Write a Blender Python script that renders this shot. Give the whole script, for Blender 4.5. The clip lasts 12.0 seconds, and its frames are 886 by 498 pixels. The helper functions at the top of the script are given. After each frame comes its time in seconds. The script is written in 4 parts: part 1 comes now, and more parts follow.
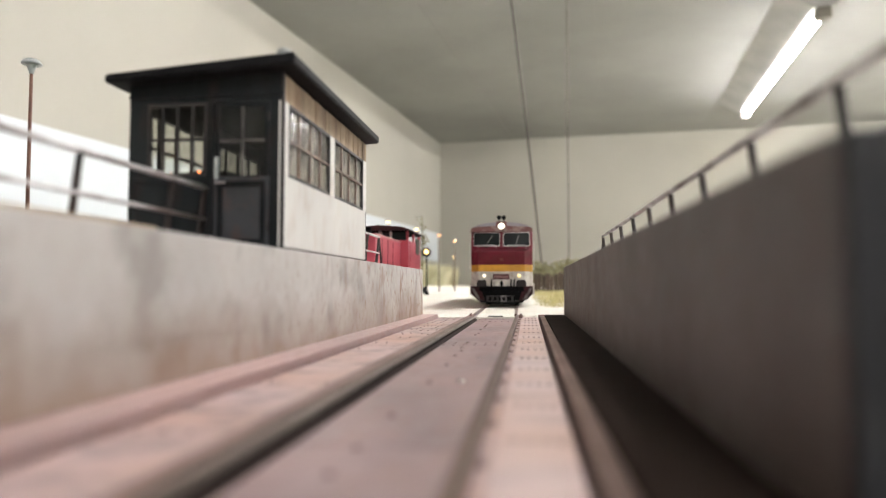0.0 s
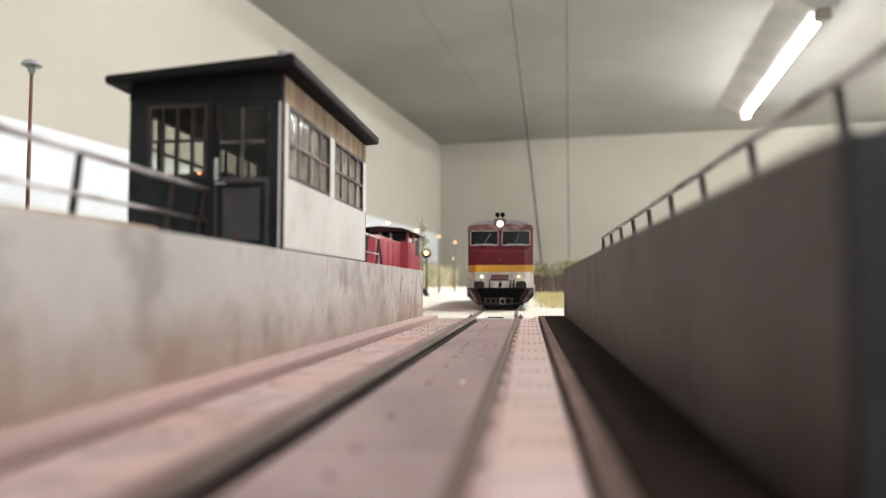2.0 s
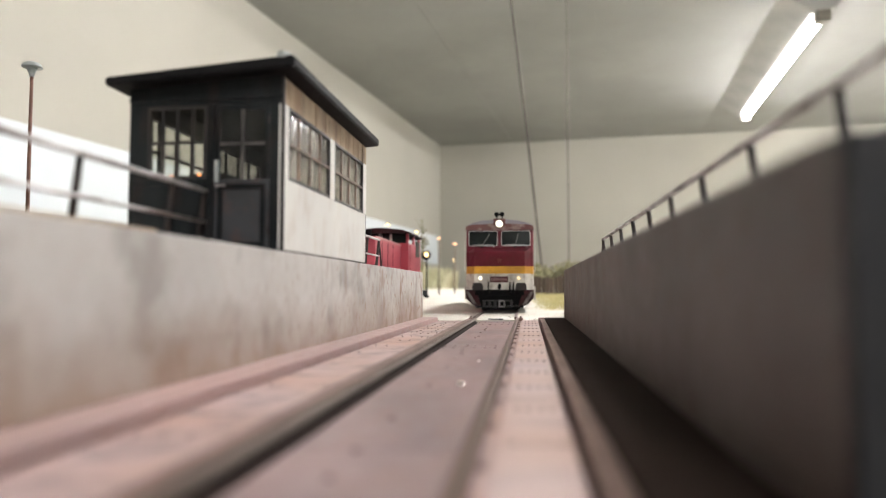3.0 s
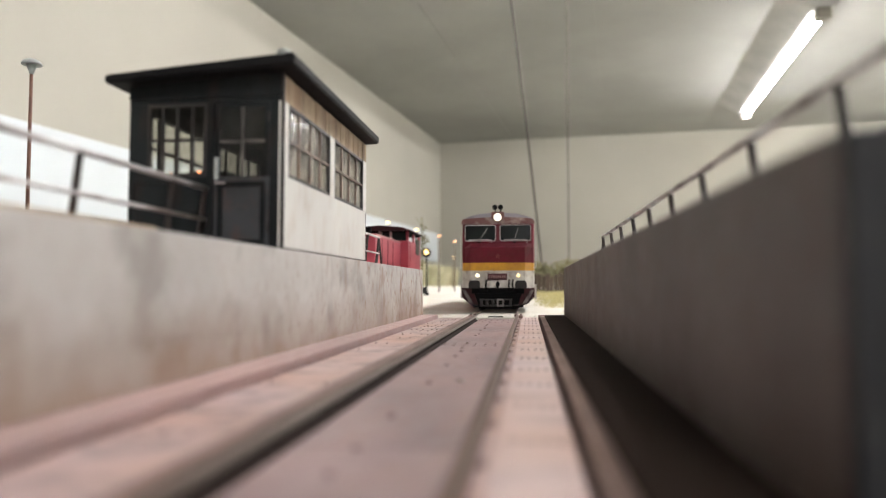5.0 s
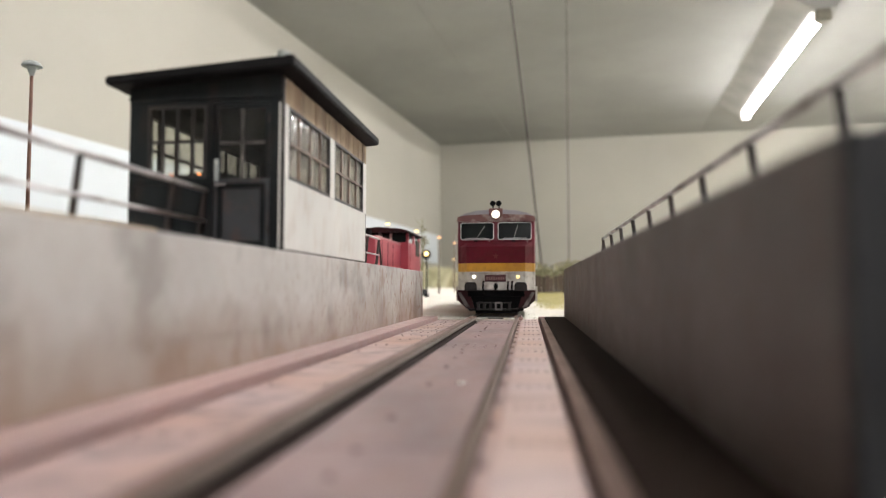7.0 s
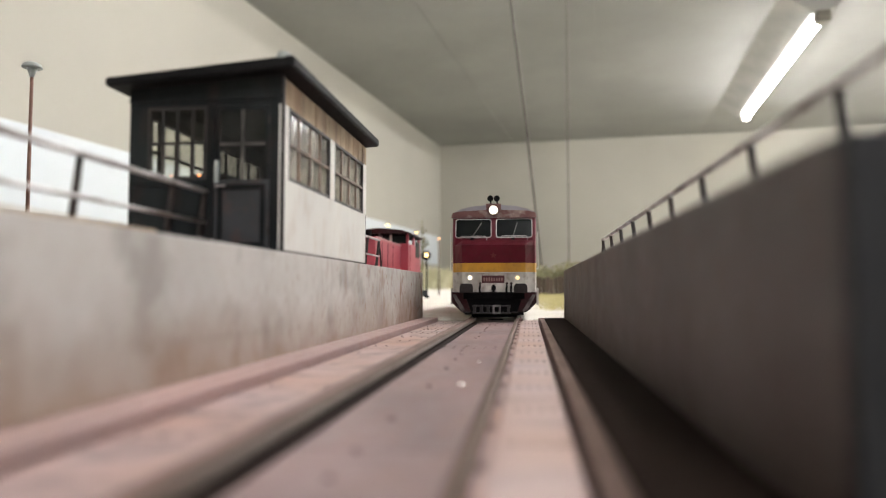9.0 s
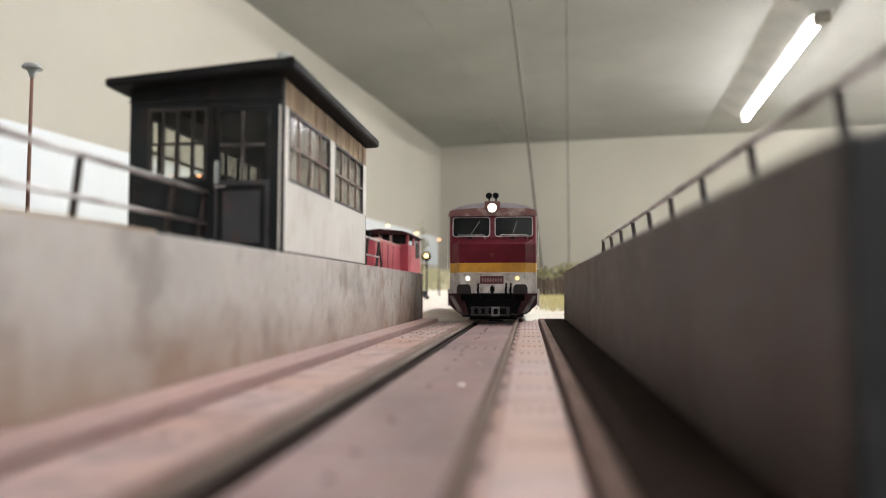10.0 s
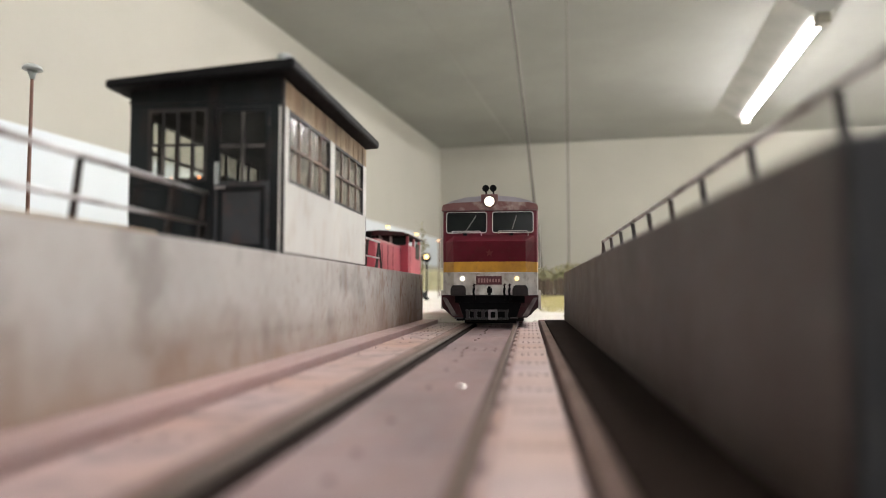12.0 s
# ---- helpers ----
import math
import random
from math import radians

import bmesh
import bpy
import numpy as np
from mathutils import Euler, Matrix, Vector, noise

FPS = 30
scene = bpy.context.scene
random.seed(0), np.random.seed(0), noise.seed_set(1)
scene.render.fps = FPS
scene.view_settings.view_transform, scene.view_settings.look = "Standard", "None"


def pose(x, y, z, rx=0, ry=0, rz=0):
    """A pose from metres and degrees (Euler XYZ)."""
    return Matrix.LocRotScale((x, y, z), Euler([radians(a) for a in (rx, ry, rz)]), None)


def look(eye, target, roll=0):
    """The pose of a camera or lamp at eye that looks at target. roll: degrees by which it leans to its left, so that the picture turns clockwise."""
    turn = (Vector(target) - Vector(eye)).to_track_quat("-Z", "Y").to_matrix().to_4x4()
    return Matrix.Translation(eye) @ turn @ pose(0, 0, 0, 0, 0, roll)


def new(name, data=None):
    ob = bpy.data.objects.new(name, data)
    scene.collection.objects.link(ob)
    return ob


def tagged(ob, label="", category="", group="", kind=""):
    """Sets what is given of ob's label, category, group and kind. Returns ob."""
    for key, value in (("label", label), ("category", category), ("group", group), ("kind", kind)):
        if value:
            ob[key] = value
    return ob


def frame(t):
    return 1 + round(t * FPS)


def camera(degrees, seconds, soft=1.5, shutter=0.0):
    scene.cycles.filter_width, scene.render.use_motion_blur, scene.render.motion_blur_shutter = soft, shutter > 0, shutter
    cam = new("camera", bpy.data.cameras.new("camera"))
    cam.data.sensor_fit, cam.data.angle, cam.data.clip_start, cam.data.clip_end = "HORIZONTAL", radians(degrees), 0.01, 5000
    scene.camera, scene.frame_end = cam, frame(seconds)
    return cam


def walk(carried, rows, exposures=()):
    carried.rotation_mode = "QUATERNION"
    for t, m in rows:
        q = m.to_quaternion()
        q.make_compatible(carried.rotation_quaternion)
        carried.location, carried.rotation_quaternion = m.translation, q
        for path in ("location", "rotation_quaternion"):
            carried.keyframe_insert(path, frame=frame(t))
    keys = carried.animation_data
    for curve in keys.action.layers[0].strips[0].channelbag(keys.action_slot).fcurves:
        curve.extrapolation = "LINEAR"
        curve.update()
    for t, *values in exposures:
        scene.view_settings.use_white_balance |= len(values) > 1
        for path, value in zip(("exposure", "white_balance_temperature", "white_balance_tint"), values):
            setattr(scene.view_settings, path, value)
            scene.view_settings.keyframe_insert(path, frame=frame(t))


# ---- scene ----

# ---- camera: a phone lying on the turntable bridge, lens 12 mm above the rails ----
MM = 0.001
EYE = (0.0137, 0.0, 0.0122)
cam = camera(64.2, 12.0, soft=1.0)
cam.data.dof.use_dof = True
cam.data.dof.focus_distance = 0.245
cam.data.dof.aperture_fstop = 17.0


def aim(yaw, pitch, roll=0.0):
    a, b = radians(yaw), radians(pitch)
    return look(EYE, (EYE[0] - math.sin(a) * math.cos(b), EYE[1] + math.cos(a) * math.cos(b), EYE[2] + math.sin(b)), roll)


YAW, PITCH = 6.89, 2.98
# the phone settles slowly: seconds, degrees of extra pitch
SETTLE = [(0, 0.0), (0.5, 0.01), (1, 0.03), (1.5, 0.06), (2, 0.09), (2.5, 0.12), (3, 0.23), (5, 0.03), (5.5, 0.05), (6, 0.09),
          (6.5, 0.13), (7, 0.16), (9, 0.26), (9.5, 0.275), (10, 0.32), (10.5, 0.32), (11, 0.34), (11.5, 0.36), (12, 0.41)]
walk(cam, [(t, aim(YAW, PITCH + p)) for t, p in SETTLE],
     exposures=[(0, 0.645), (3.2, 0.625), (5.0, 0.555), (12, 0.50)])

# ---- light: fluorescent battens on the ceiling of the club room, one in view, three unseen ----
world = bpy.data.worlds.new("world")
scene.world = world
world.use_nodes = True
world.node_tree.nodes["Background"].inputs[0].default_value = (0.9, 0.95, 1.0, 1)
world.node_tree.nodes["Background"].inputs[1].default_value = 0.02


# ---- materials ----
def material(name, color, rough=0.6, metal=0.0, other=None, scale=40.0, bump=0.2, fine=400.0, third=None, third_amount=0.5,
             stretch=(1, 1, 1), random_value=0.0, bump_distance=0.0002):
    """Two-scale noise material; scales are cycles per metre."""
    m = bpy.data.materials.new(name)
    m.use_nodes = True
    nt = m.node_tree
    n, l = nt.nodes, nt.links
    b = n["Principled BSDF"]
    b.inputs["Roughness"].default_value, b.inputs["Metallic"].default_value = rough, metal
    tc = n.new("ShaderNodeTexCoord")
    mp = n.new("ShaderNodeMapping")
    mp.inputs["Scale"].default_value = stretch
    l.new(tc.outputs["Object"], mp.inputs["Vector"])
    big = n.new("ShaderNodeTexNoise")
    big.inputs["Scale"].default_value, big.inputs["Detail"].default_value = scale, 6
    small = n.new("ShaderNodeTexNoise")
    small.inputs["Scale"].default_value, small.inputs["Detail"].default_value = fine, 4
    for t in (big, small):
        l.new(mp.outputs["Vector"], t.inputs["Vector"])
    other = other or tuple(c * 0.75 for c in color)
    mix = n.new("ShaderNodeMix")
    mix.data_type = "RGBA"
    mix.inputs["A"].default_value, mix.inputs["B"].default_value = (*color, 1), (*other, 1)
    r = n.new("ShaderNodeValToRGB")
    r.color_ramp.elements[0].position, r.color_ramp.elements[1].position = 0.38, 0.66
    l.new(big.outputs["Fac"], r.inputs["Fac"])
    l.new(r.outputs["Color"], mix.inputs["Factor"])
    out = mix.outputs["Result"]
    if third:
        mix2 = n.new("ShaderNodeMix")
        mix2.data_type = "RGBA"
        r2 = n.new("ShaderNodeValToRGB")
        r2.color_ramp.elements[0].position, r2.color_ramp.elements[1].position = 0.5, 0.75
        r2.color_ramp.elements[1].color = (third_amount,) * 3 + (1,)
        l.new(small.outputs["Fac"], r2.inputs["Fac"])
        l.new(r2.outputs["Color"], mix2.inputs["Factor"])
        l.new(out, mix2.inputs["A"])
        mix2.inputs["B"].default_value = (*third, 1)
        out = mix2.outputs["Result"]
    if random_value:
        oi = n.new("ShaderNodeObjectInfo")
        mr = n.new("ShaderNodeMapRange")
        mr.inputs["To Min"].default_value, mr.inputs["To Max"].default_value = 1 - random_value, 1 + random_value
        hs = n.new("ShaderNodeHueSaturation")
        l.new(oi.outputs["Random"], mr.inputs["Value"])
        l.new(mr.outputs["Result"], hs.inputs["Value"])
        l.new(out, hs.inputs["Color"])
        out = hs.outputs["Color"]
    l.new(out, b.inputs["Base Color"])
    rr = n.new("ShaderNodeMapRange")
    rr.inputs["To Min"].default_value, rr.inputs["To Max"].default_value = max(0.05, rough - 0.12), min(1, rough + 0.15)
    l.new(small.outputs["Fac"], rr.inputs["Value"])
    l.new(rr.outputs["Result"], b.inputs["Roughness"])
    if bump:
        bp = n.new("ShaderNodeBump")
        bp.inputs["Strength"].default_value, bp.inputs["Distance"].default_value = bump, bump_distance
        l.new(small.outputs["Fac"], bp.inputs["Height"])
        l.new(bp.outputs["Normal"], b.inputs["Normal"])
    return m


def glowing(name, color, strength):
    m = bpy.data.materials.new(name)
    m.use_nodes = True
    b = m.node_tree.nodes["Principled BSDF"]
    b.inputs["Base Color"].default_value = (0.8, 0.8, 0.8, 1)
    b.inputs["Emission Color"].default_value = (*color, 1)
    b.inputs["Emission Strength"].default_value = strength
    return m


def glass(name, tint=(0.9, 0.95, 0.93), rough=0.04):
    m = bpy.data.materials.new(name)
    m.use_nodes = True
    b = m.node_tree.nodes["Principled BSDF"]
    b.inputs["Base Color"].default_value = (*tint, 1)
    b.inputs["Transmission Weight"].default_value = 1.0
    b.inputs["Roughness"].default_value = rough
    b.inputs["IOR"].default_value = 1.45
    return m


WALL_PAINT = material("cream_wall_paint", (0.43, 0.415, 0.36), 0.8, scale=1.2, other=(0.38, 0.365, 0.315), fine=60, bump=0.15, bump_distance=0.002)
CEILING_PAINT = material("ceiling_paint", (0.315, 0.315, 0.295), 0.85, scale=1.6, other=(0.255, 0.255, 0.238), fine=40, bump=0.2, bump_distance=0.002)
FLOOR_LINO = material("grey_linoleum", (0.25, 0.24, 0.22), 0.5, scale=3, fine=90)
SKY_BOARD = material("white_sky_board", (0.67, 0.71, 0.73), 0.7, scale=2, other=(0.61, 0.665, 0.70), fine=80, bump=0.05)
GRAVEL = material("pale_ballast", (0.72, 0.70, 0.63), 0.95, scale=18, other=(0.62, 0.58, 0.49), fine=700, third=(0.40, 0.36, 0.30), third_amount=0.6, bump=0.9, bump_distance=0.0006)
DECK = material("rusty_deck_steel", (0.43, 0.29, 0.27), 0.40, 0.1, scale=45, other=(0.33, 0.24, 0.23), fine=600, third=(0.40, 0.22, 0.15), third_amount=0.35, bump=0.25, stretch=(1, 0.35, 1))
DECK_GREY = material("worn_deck_steel", (0.38, 0.268, 0.262), 0.34, 0.12, scale=42, other=(0.185, 0.14, 0.148), fine=420, third=(0.38, 0.25, 0.20), third_amount=0.45, bump=0.3, stretch=(1, 0.5, 1))
DECK_PINK = material("pink_rust_deck_steel", (0.47, 0.35, 0.34), 0.34, 0.1, scale=48, other=(0.47, 0.285, 0.225), fine=300, third=(0.11, 0.10, 0.105), third_amount=0.85, bump=0.25, stretch=(0.6, 0.8, 1))
DECK_PALE = material("pale_rust_deck_steel", (0.60, 0.48, 0.47), 0.34, 0.1, scale=42, other=(0.55, 0.37, 0.30), fine=150, third=(0.26, 0.215, 0.22), third_amount=0.5, bump=0.2, stretch=(0.35, 1.1, 1))
RUST_BROWN = material("brown_rust_steel", (0.25, 0.165, 0.14), 0.5, 0.1, scale=60, other=(0.15, 0.092, 0.078), fine=600)
# girder end plate: its blue-black includes the shade on the lens-facing side
END_PLATE = material("shaded_blue_black_plate", (0.012, 0.013, 0.016), 0.6, 0.0, scale=60, other=(0.02, 0.021, 0.025), fine=500)
RIVET = material("rivet_steel", (0.17, 0.12, 0.11), 0.5, 0.2, scale=200, fine=900)
# dark steel; its near-black holds shade on kerb plate, flangeway and rail webs
DARK_STEEL = material("dark_shaded_steel", (0.024, 0.015, 0.012), 0.9, 0.0, scale=60, other=(0.030, 0.019, 0.015), fine=700)
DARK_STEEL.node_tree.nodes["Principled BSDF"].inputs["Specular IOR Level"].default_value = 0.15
RAIL_STEEL = material("worn_rail_steel", (0.115, 0.070, 0.050), 0.5, 0.1, scale=80, other=(0.07, 0.042, 0.03), fine=900, stretch=(1, 0.1, 1))
CHECK_STEEL = material("rubbed_check_steel", (0.30, 0.265, 0.225), 0.4, 0.2, scale=70, other=(0.17, 0.14, 0.115), fine=700, stretch=(1, 0.15, 1))
POST_PAINT = material("dark_post_paint", (0.025, 0.021, 0.021), 0.55, 0.0, scale=120, other=(0.05, 0.034, 0.028), fine=900)
HANDRAIL = material("grey_handrail_paint", (0.70, 0.70, 0.70), 0.5, 0.2, scale=90, other=(0.20, 0.16, 0.15), fine=900)
PIT = material("pit_concrete", (0.33, 0.31, 0.28), 0.9, scale=30, fine=600)
CABIN_DARK = material("dark_cabin_paint", (0.009, 0.011, 0.012), 0.5, scale=75, other=(0.026, 0.030, 0.031), fine=260, third=(0.06, 0.035, 0.025), third_amount=0.3, stretch=(1, 1, 0.4))
CABIN_DARK.node_tree.nodes["Principled BSDF"].inputs["Specular IOR Level"].default_value = 0.12
DOOR_PAINT = material("slate_door_paint", (0.042, 0.046, 0.052), 0.4, scale=110, other=(0.022, 0.024, 0.027), fine=300, third=(0.11, 0.05, 0.035), third_amount=0.5)
CABIN_PALE = material("pale_cabin_paint", (0.70, 0.695, 0.65), 0.6, scale=55, other=(0.61, 0.60, 0.565), fine=240, third=(0.42, 0.30, 0.2), third_amount=0.25, stretch=(1, 1, 0.6))
CABIN_PLANK = material("bleached_planks", (0.44, 0.335, 0.21), 0.75, scale=60, other=(0.25, 0.165, 0.095), fine=420, third=(0.16, 0.09, 0.05), third_amount=0.6, stretch=(1, 3, 0.5), random_value=0.22)
FRAME_PAINT = material("worn_frame_paint", (0.012, 0.012, 0.012), 0.6, scale=160, other=(0.035, 0.026, 0.021), fine=900)
WORN_BAR = material("flaking_bar_paint", (0.11, 0.10, 0.092), 0.55, scale=190, other=(0.02, 0.017, 0.015), fine=900)
RUSTY_BAR = material("rusty_bar_paint", (0.20, 0.125, 0.085), 0.55, scale=260, other=(0.09, 0.06, 0.045), fine=900)
ROOF_FELT = material("black_roof_felt", (0.008, 0.008, 0.009), 0.6, scale=60, other=(0.014, 0.014, 0.015), fine=900)
ROOF_FELT.node_tree.nodes["Principled BSDF"].inputs["Specular IOR Level"].default_value = 0.1
CABIN_GLASS = glass("cabin_glass", (0.86, 0.87, 0.83), 0.05)
GRIMY_SHEEN_GLASS = glass("grimy_sheen_glass", (0.55, 0.52, 0.46), 0.12)
DOOR_GLASS = glass("dark_door_glass", (0.42, 0.42, 0.40), 0.06)


def streak_film(m, clean, dirty, scale, stretch):
    """A dust film over glass: streaks, also painted for reflections, where less light passes and more is scattered."""
    nt = m.node_tree
    n, l = nt.nodes, nt.links
    b = n["Principled BSDF"]
    b.inputs["IOR"].default_value = 1.15
    b.inputs["Specular IOR Level"].default_value = 0.2
    tc, mp, no, mr = n.new("ShaderNodeTexCoord"), n.new("ShaderNodeMapping"), n.new("ShaderNodeTexNoise"), n.new("ShaderNodeMapRange")
    mp.inputs["Scale"].default_value = stretch
    no.inputs["Scale"].default_value, no.inputs["Detail"].default_value = scale, 4
    mr.inputs["From Min"].default_value, mr.inputs["From Max"].default_value = 0.38, 0.64
    mr.inputs["To Min"].default_value, mr.inputs["To Max"].default_value = clean, dirty
    l.new(tc.outputs["Object"], mp.inputs["Vector"])
    l.new(mp.outputs["Vector"], no.inputs["Vector"])
    l.new(no.outputs["Fac"], mr.inputs["Value"])
    l.new(mr.outputs["Result"], b.inputs["Transmission Weight"])


# side panes: pale streaks stand for the room's reflections, over some dust
streak_film(GRIMY_SHEEN_GLASS, 0.97, 0.62, 150, (1, 1.3, 0.35))
streak_film(DOOR_GLASS, 0.99, 0.93, 120, (1, 1, 0.5))
RUSTY_POST = material("rusty_post_paint", (0.17, 0.075, 0.045), 0.55, scale=150, other=(0.10, 0.045, 0.03), fine=900)
LAMP_CAP = material("grey_lamp_cap", (0.42, 0.46, 0.45), 0.35, scale=200, fine=900)
WARM_BULB = glowing("warm_bulb", (1.0, 0.66, 0.20), 3.0)
# glow for the orange reflections in the cabin windows
ORANGE_GLINT = glowing("orange_glint_glow", (1.0, 0.22, 0.05), 4.0)
ORANGE_BULB = glowing("orange_bulb", (1.0, 0.42, 0.13), 2.6)
ADDED_SOUTH_GLOW = glowing("added_south_glow", (1.0, 0.975, 0.985), 102.0)
NORTH_TUBE_GLOW = glowing("north_tube_glow", (1.0, 0.975, 0.985), 50.0)
BRIGHT_TUBE_GLOW = glowing("bright_tube_glow", (1.0, 0.975, 0.985), 126.0)
ADDED_SIDE_GLOW = glowing("added_side_glow", (1.0, 0.975, 0.97), 310.0)
HOLDER = material("grey_plastic", (0.24, 0.225, 0.19), 0.5, scale=30, fine=200)
FIXTURE = material("fixture_enamel", (0.42, 0.42, 0.40), 0.5, scale=6, fine=50, bump=0.05)
CABLE = material("grey_cable", (0.045, 0.035, 0.028), 0.6, scale=30, fine=400)
LIT_EDGE = material("lit_edge_red_paint", (0.55, 0.25, 0.25), 0.5, scale=90, fine=700)
RED_LOCO = material("red_loco_paint", (0.50, 0.075, 0.105), 0.38, scale=60, other=(0.38, 0.05, 0.075), fine=800, bump=0.05)
LOCO_BLACK = material("loco_black", (0.004, 0.004, 0.0045), 0.75, scale=100, fine=900)
LOCO_BLACK.node_tree.nodes["Principled BSDF"].inputs["Specular IOR Level"].default_value = 0.1
SLEEPER = material("dark_sleeper_wood", (0.075, 0.052, 0.038), 0.85, scale=60, other=(0.10, 0.075, 0.055), fine=500, stretch=(1, 1, 0.3), random_value=0.3)
GRASS = material("dry_grass", (0.62, 0.55, 0.27), 0.9, scale=30, other=(0.46, 0.43, 0.18), fine=500)
BUSH = material("olive_bush", (0.23, 0.22, 0.115), 0.9, scale=30, other=(0.15, 0.135, 0.07), fine=500)
REED = material("pale_reeds", (0.82, 0.76, 0.54), 0.9, scale=14, other=(0.66, 0.66, 0.44), fine=300, stretch=(1, 1, 0.2))


def girder_material(name, color, other, rust, base_rust, smudge, spot):
    """Painted girder plate: grey paint, streaked rust, heavier along the foot where water stands."""
    m = material(name, color, 0.55, 0.0, other=other, scale=38, fine=500, third=rust, third_amount=0.3, stretch=(1, 0.8, 0.65), bump=0.12)
    nt = m.node_tree
    n, l = nt.nodes, nt.links
    b = n["Principled BSDF"]
    tc = n.new("ShaderNodeTexCoord")
    sep = n.new("ShaderNodeSeparateXYZ")
    l.new(tc.outputs["Object"], sep.inputs["Vector"])
    no = n.new("ShaderNodeTexNoise")
    no.inputs["Scale"].default_value, no.inputs["Detail"].default_value = 70, 5
    l.new(tc.outputs["Object"], no.inputs["Vector"])
    mul = n.new("ShaderNodeMath")
    mul.operation = "MULTIPLY_ADD"
    mul.inputs[1].default_value, mul.inputs[2].default_value = 0.022, -0.0058
    l.new(no.outputs["Fac"], mul.inputs[0])
    add = n.new("ShaderNodeMath")
    add.operation = "SUBTRACT"
    l.new(mul.outputs[0], add.inputs[0])
    l.new(sep.outputs["Z"], add.inputs[1])
    mr = n.new("ShaderNodeMapRange")
    mr.inputs["From Min"].default_value, mr.inputs["From Max"].default_value = -0.007, 0.006
    mr.inputs["To Max"].default_value = 0.78
    l.new(add.outputs[0], mr.inputs["Value"])
    mix = n.new("ShaderNodeMix")
    mix.data_type = "RGBA"
    mix.inputs["B"].default_value = (*base_rust, 1)
    src = b.inputs["Base Color"].links[0].from_socket
    for sc, lo, hi, col, amount, st in ((75, 0.53, 0.66, smudge, 0.7, (1, 1, 0.9)), (150, 0.55, 0.68, smudge, 0.6, (1, 1, 0.8)), (170, 0.58, 0.70, spot, 0.85, (1, 1, 0.7)), (420, 0.60, 0.68, spot, 0.8, (1, 1, 0.8))):
        mp = n.new("ShaderNodeMapping")
        mp.inputs["Scale"].default_value, mp.inputs["Location"].default_value = st, (sc * 0.01, 0.3, 0.7)
        l.new(tc.outputs["Object"], mp.inputs["Vector"])
        q = n.new("ShaderNodeTexNoise")
        q.inputs["Scale"].default_value, q.inputs["Detail"].default_value = sc, 3
        l.new(mp.outputs["Vector"], q.inputs["Vector"])
        g = n.new("ShaderNodeMapRange")
        g.inputs["From Min"].default_value, g.inputs["From Max"].default_value, g.inputs["To Max"].default_value = lo, hi, amount
        l.new(q.outputs["Fac"], g.inputs["Value"])
        k = n.new("ShaderNodeMix")
        k.data_type = "RGBA"
        k.inputs["B"].default_value = (*col, 1)
        l.new(src, k.inputs["A"])
        l.new(g.outputs["Result"], k.inputs["Factor"])
        if sc > 100:
            far = n.new("ShaderNodeMapRange")
            far.inputs["From Min"].default_value, far.inputs["From Max"].default_value, far.inputs["To Min"].default_value = 0.10, 0.28, 0.08
            l.new(sep.outputs["Y"], far.inputs["Value"])
            both = n.new("ShaderNodeMath")
            both.operation = "MULTIPLY"
            l.new(g.outputs["Result"], both.inputs[0])
            l.new(far.outputs["Result"], both.inputs[1])
            l.new(both.outputs[0], k.inputs["Factor"])
        src = k.outputs["Result"]
    l.new(src, mix.inputs["A"])
    l.new(mr.outputs["Result"], mix.inputs["Factor"])
    l.new(mix.outputs["Result"], b.inputs["Base Color"])
    return m


GIRDER = girder_material("weathered_girder_paint", (0.52, 0.50, 0.47), (0.43, 0.415, 0.39), (0.40, 0.34, 0.30), (0.225, 0.13, 0.08), (0.24, 0.215, 0.195), (0.21, 0.09, 0.04))
# right girder: shade put into the paint, so darker than the left one
SHADED_GIRDER = girder_material("shaded_girder_paint", (0.142, 0.130, 0.128), (0.090, 0.082, 0.082), (0.17, 0.10, 0.07), (0.062, 0.038, 0.031), (0.075, 0.066, 0.066), (0.14, 0.07, 0.04))


# ---- mesh helpers (millimetres in, metres out) ----
def bm_box(bm, x0, x1, y0, y1, z0, z1, bevel=0.0):
    c = [Vector(((x0, x1)[i & 1], (y0, y1)[i >> 1 & 1], (z0, z1)[i >> 2 & 1])) * MM for i in range(8)]
    v = [bm.verts.new(p) for p in c]
    fs = [bm.faces.new([v[i] for i in q]) for q in ((0, 2, 3, 1), (4, 5, 7, 6), (0, 1, 5, 4), (2, 6, 7, 3), (0, 4, 6, 2), (1, 3, 7, 5))]
    if bevel:
        es = list({e for f in fs for e in f.edges})
        bmesh.ops.bevel(bm, geom=es, offset=bevel * MM, segments=2, affect="EDGES", profile=0.7)
    return bm


def box(x0, x1, y0, y1, z0, z1, bevel=0.0):
    return bm_box(bmesh.new(), x0, x1, y0, y1, z0, z1, bevel)


def bm_tube(bm, a, b, r, r2=None, n=8):
    """A closed round bar from a to b."""
    a, b = Vector(a) * MM, Vector(b) * MM
    d = b - a
    m = Matrix.Translation((a + b) / 2) @ d.to_track_quat("Z", "Y").to_matrix().to_4x4()
    bmesh.ops.create_cone(bm, cap_ends=True, segments=n, radius1=r * MM, radius2=(r if r2 is None else r2) * MM, depth=d.length, matrix=m)
    return bm


def tube(a, b, r, r2=None, n=8):
    return bm_tube(bmesh.new(), a, b, r, r2, n)


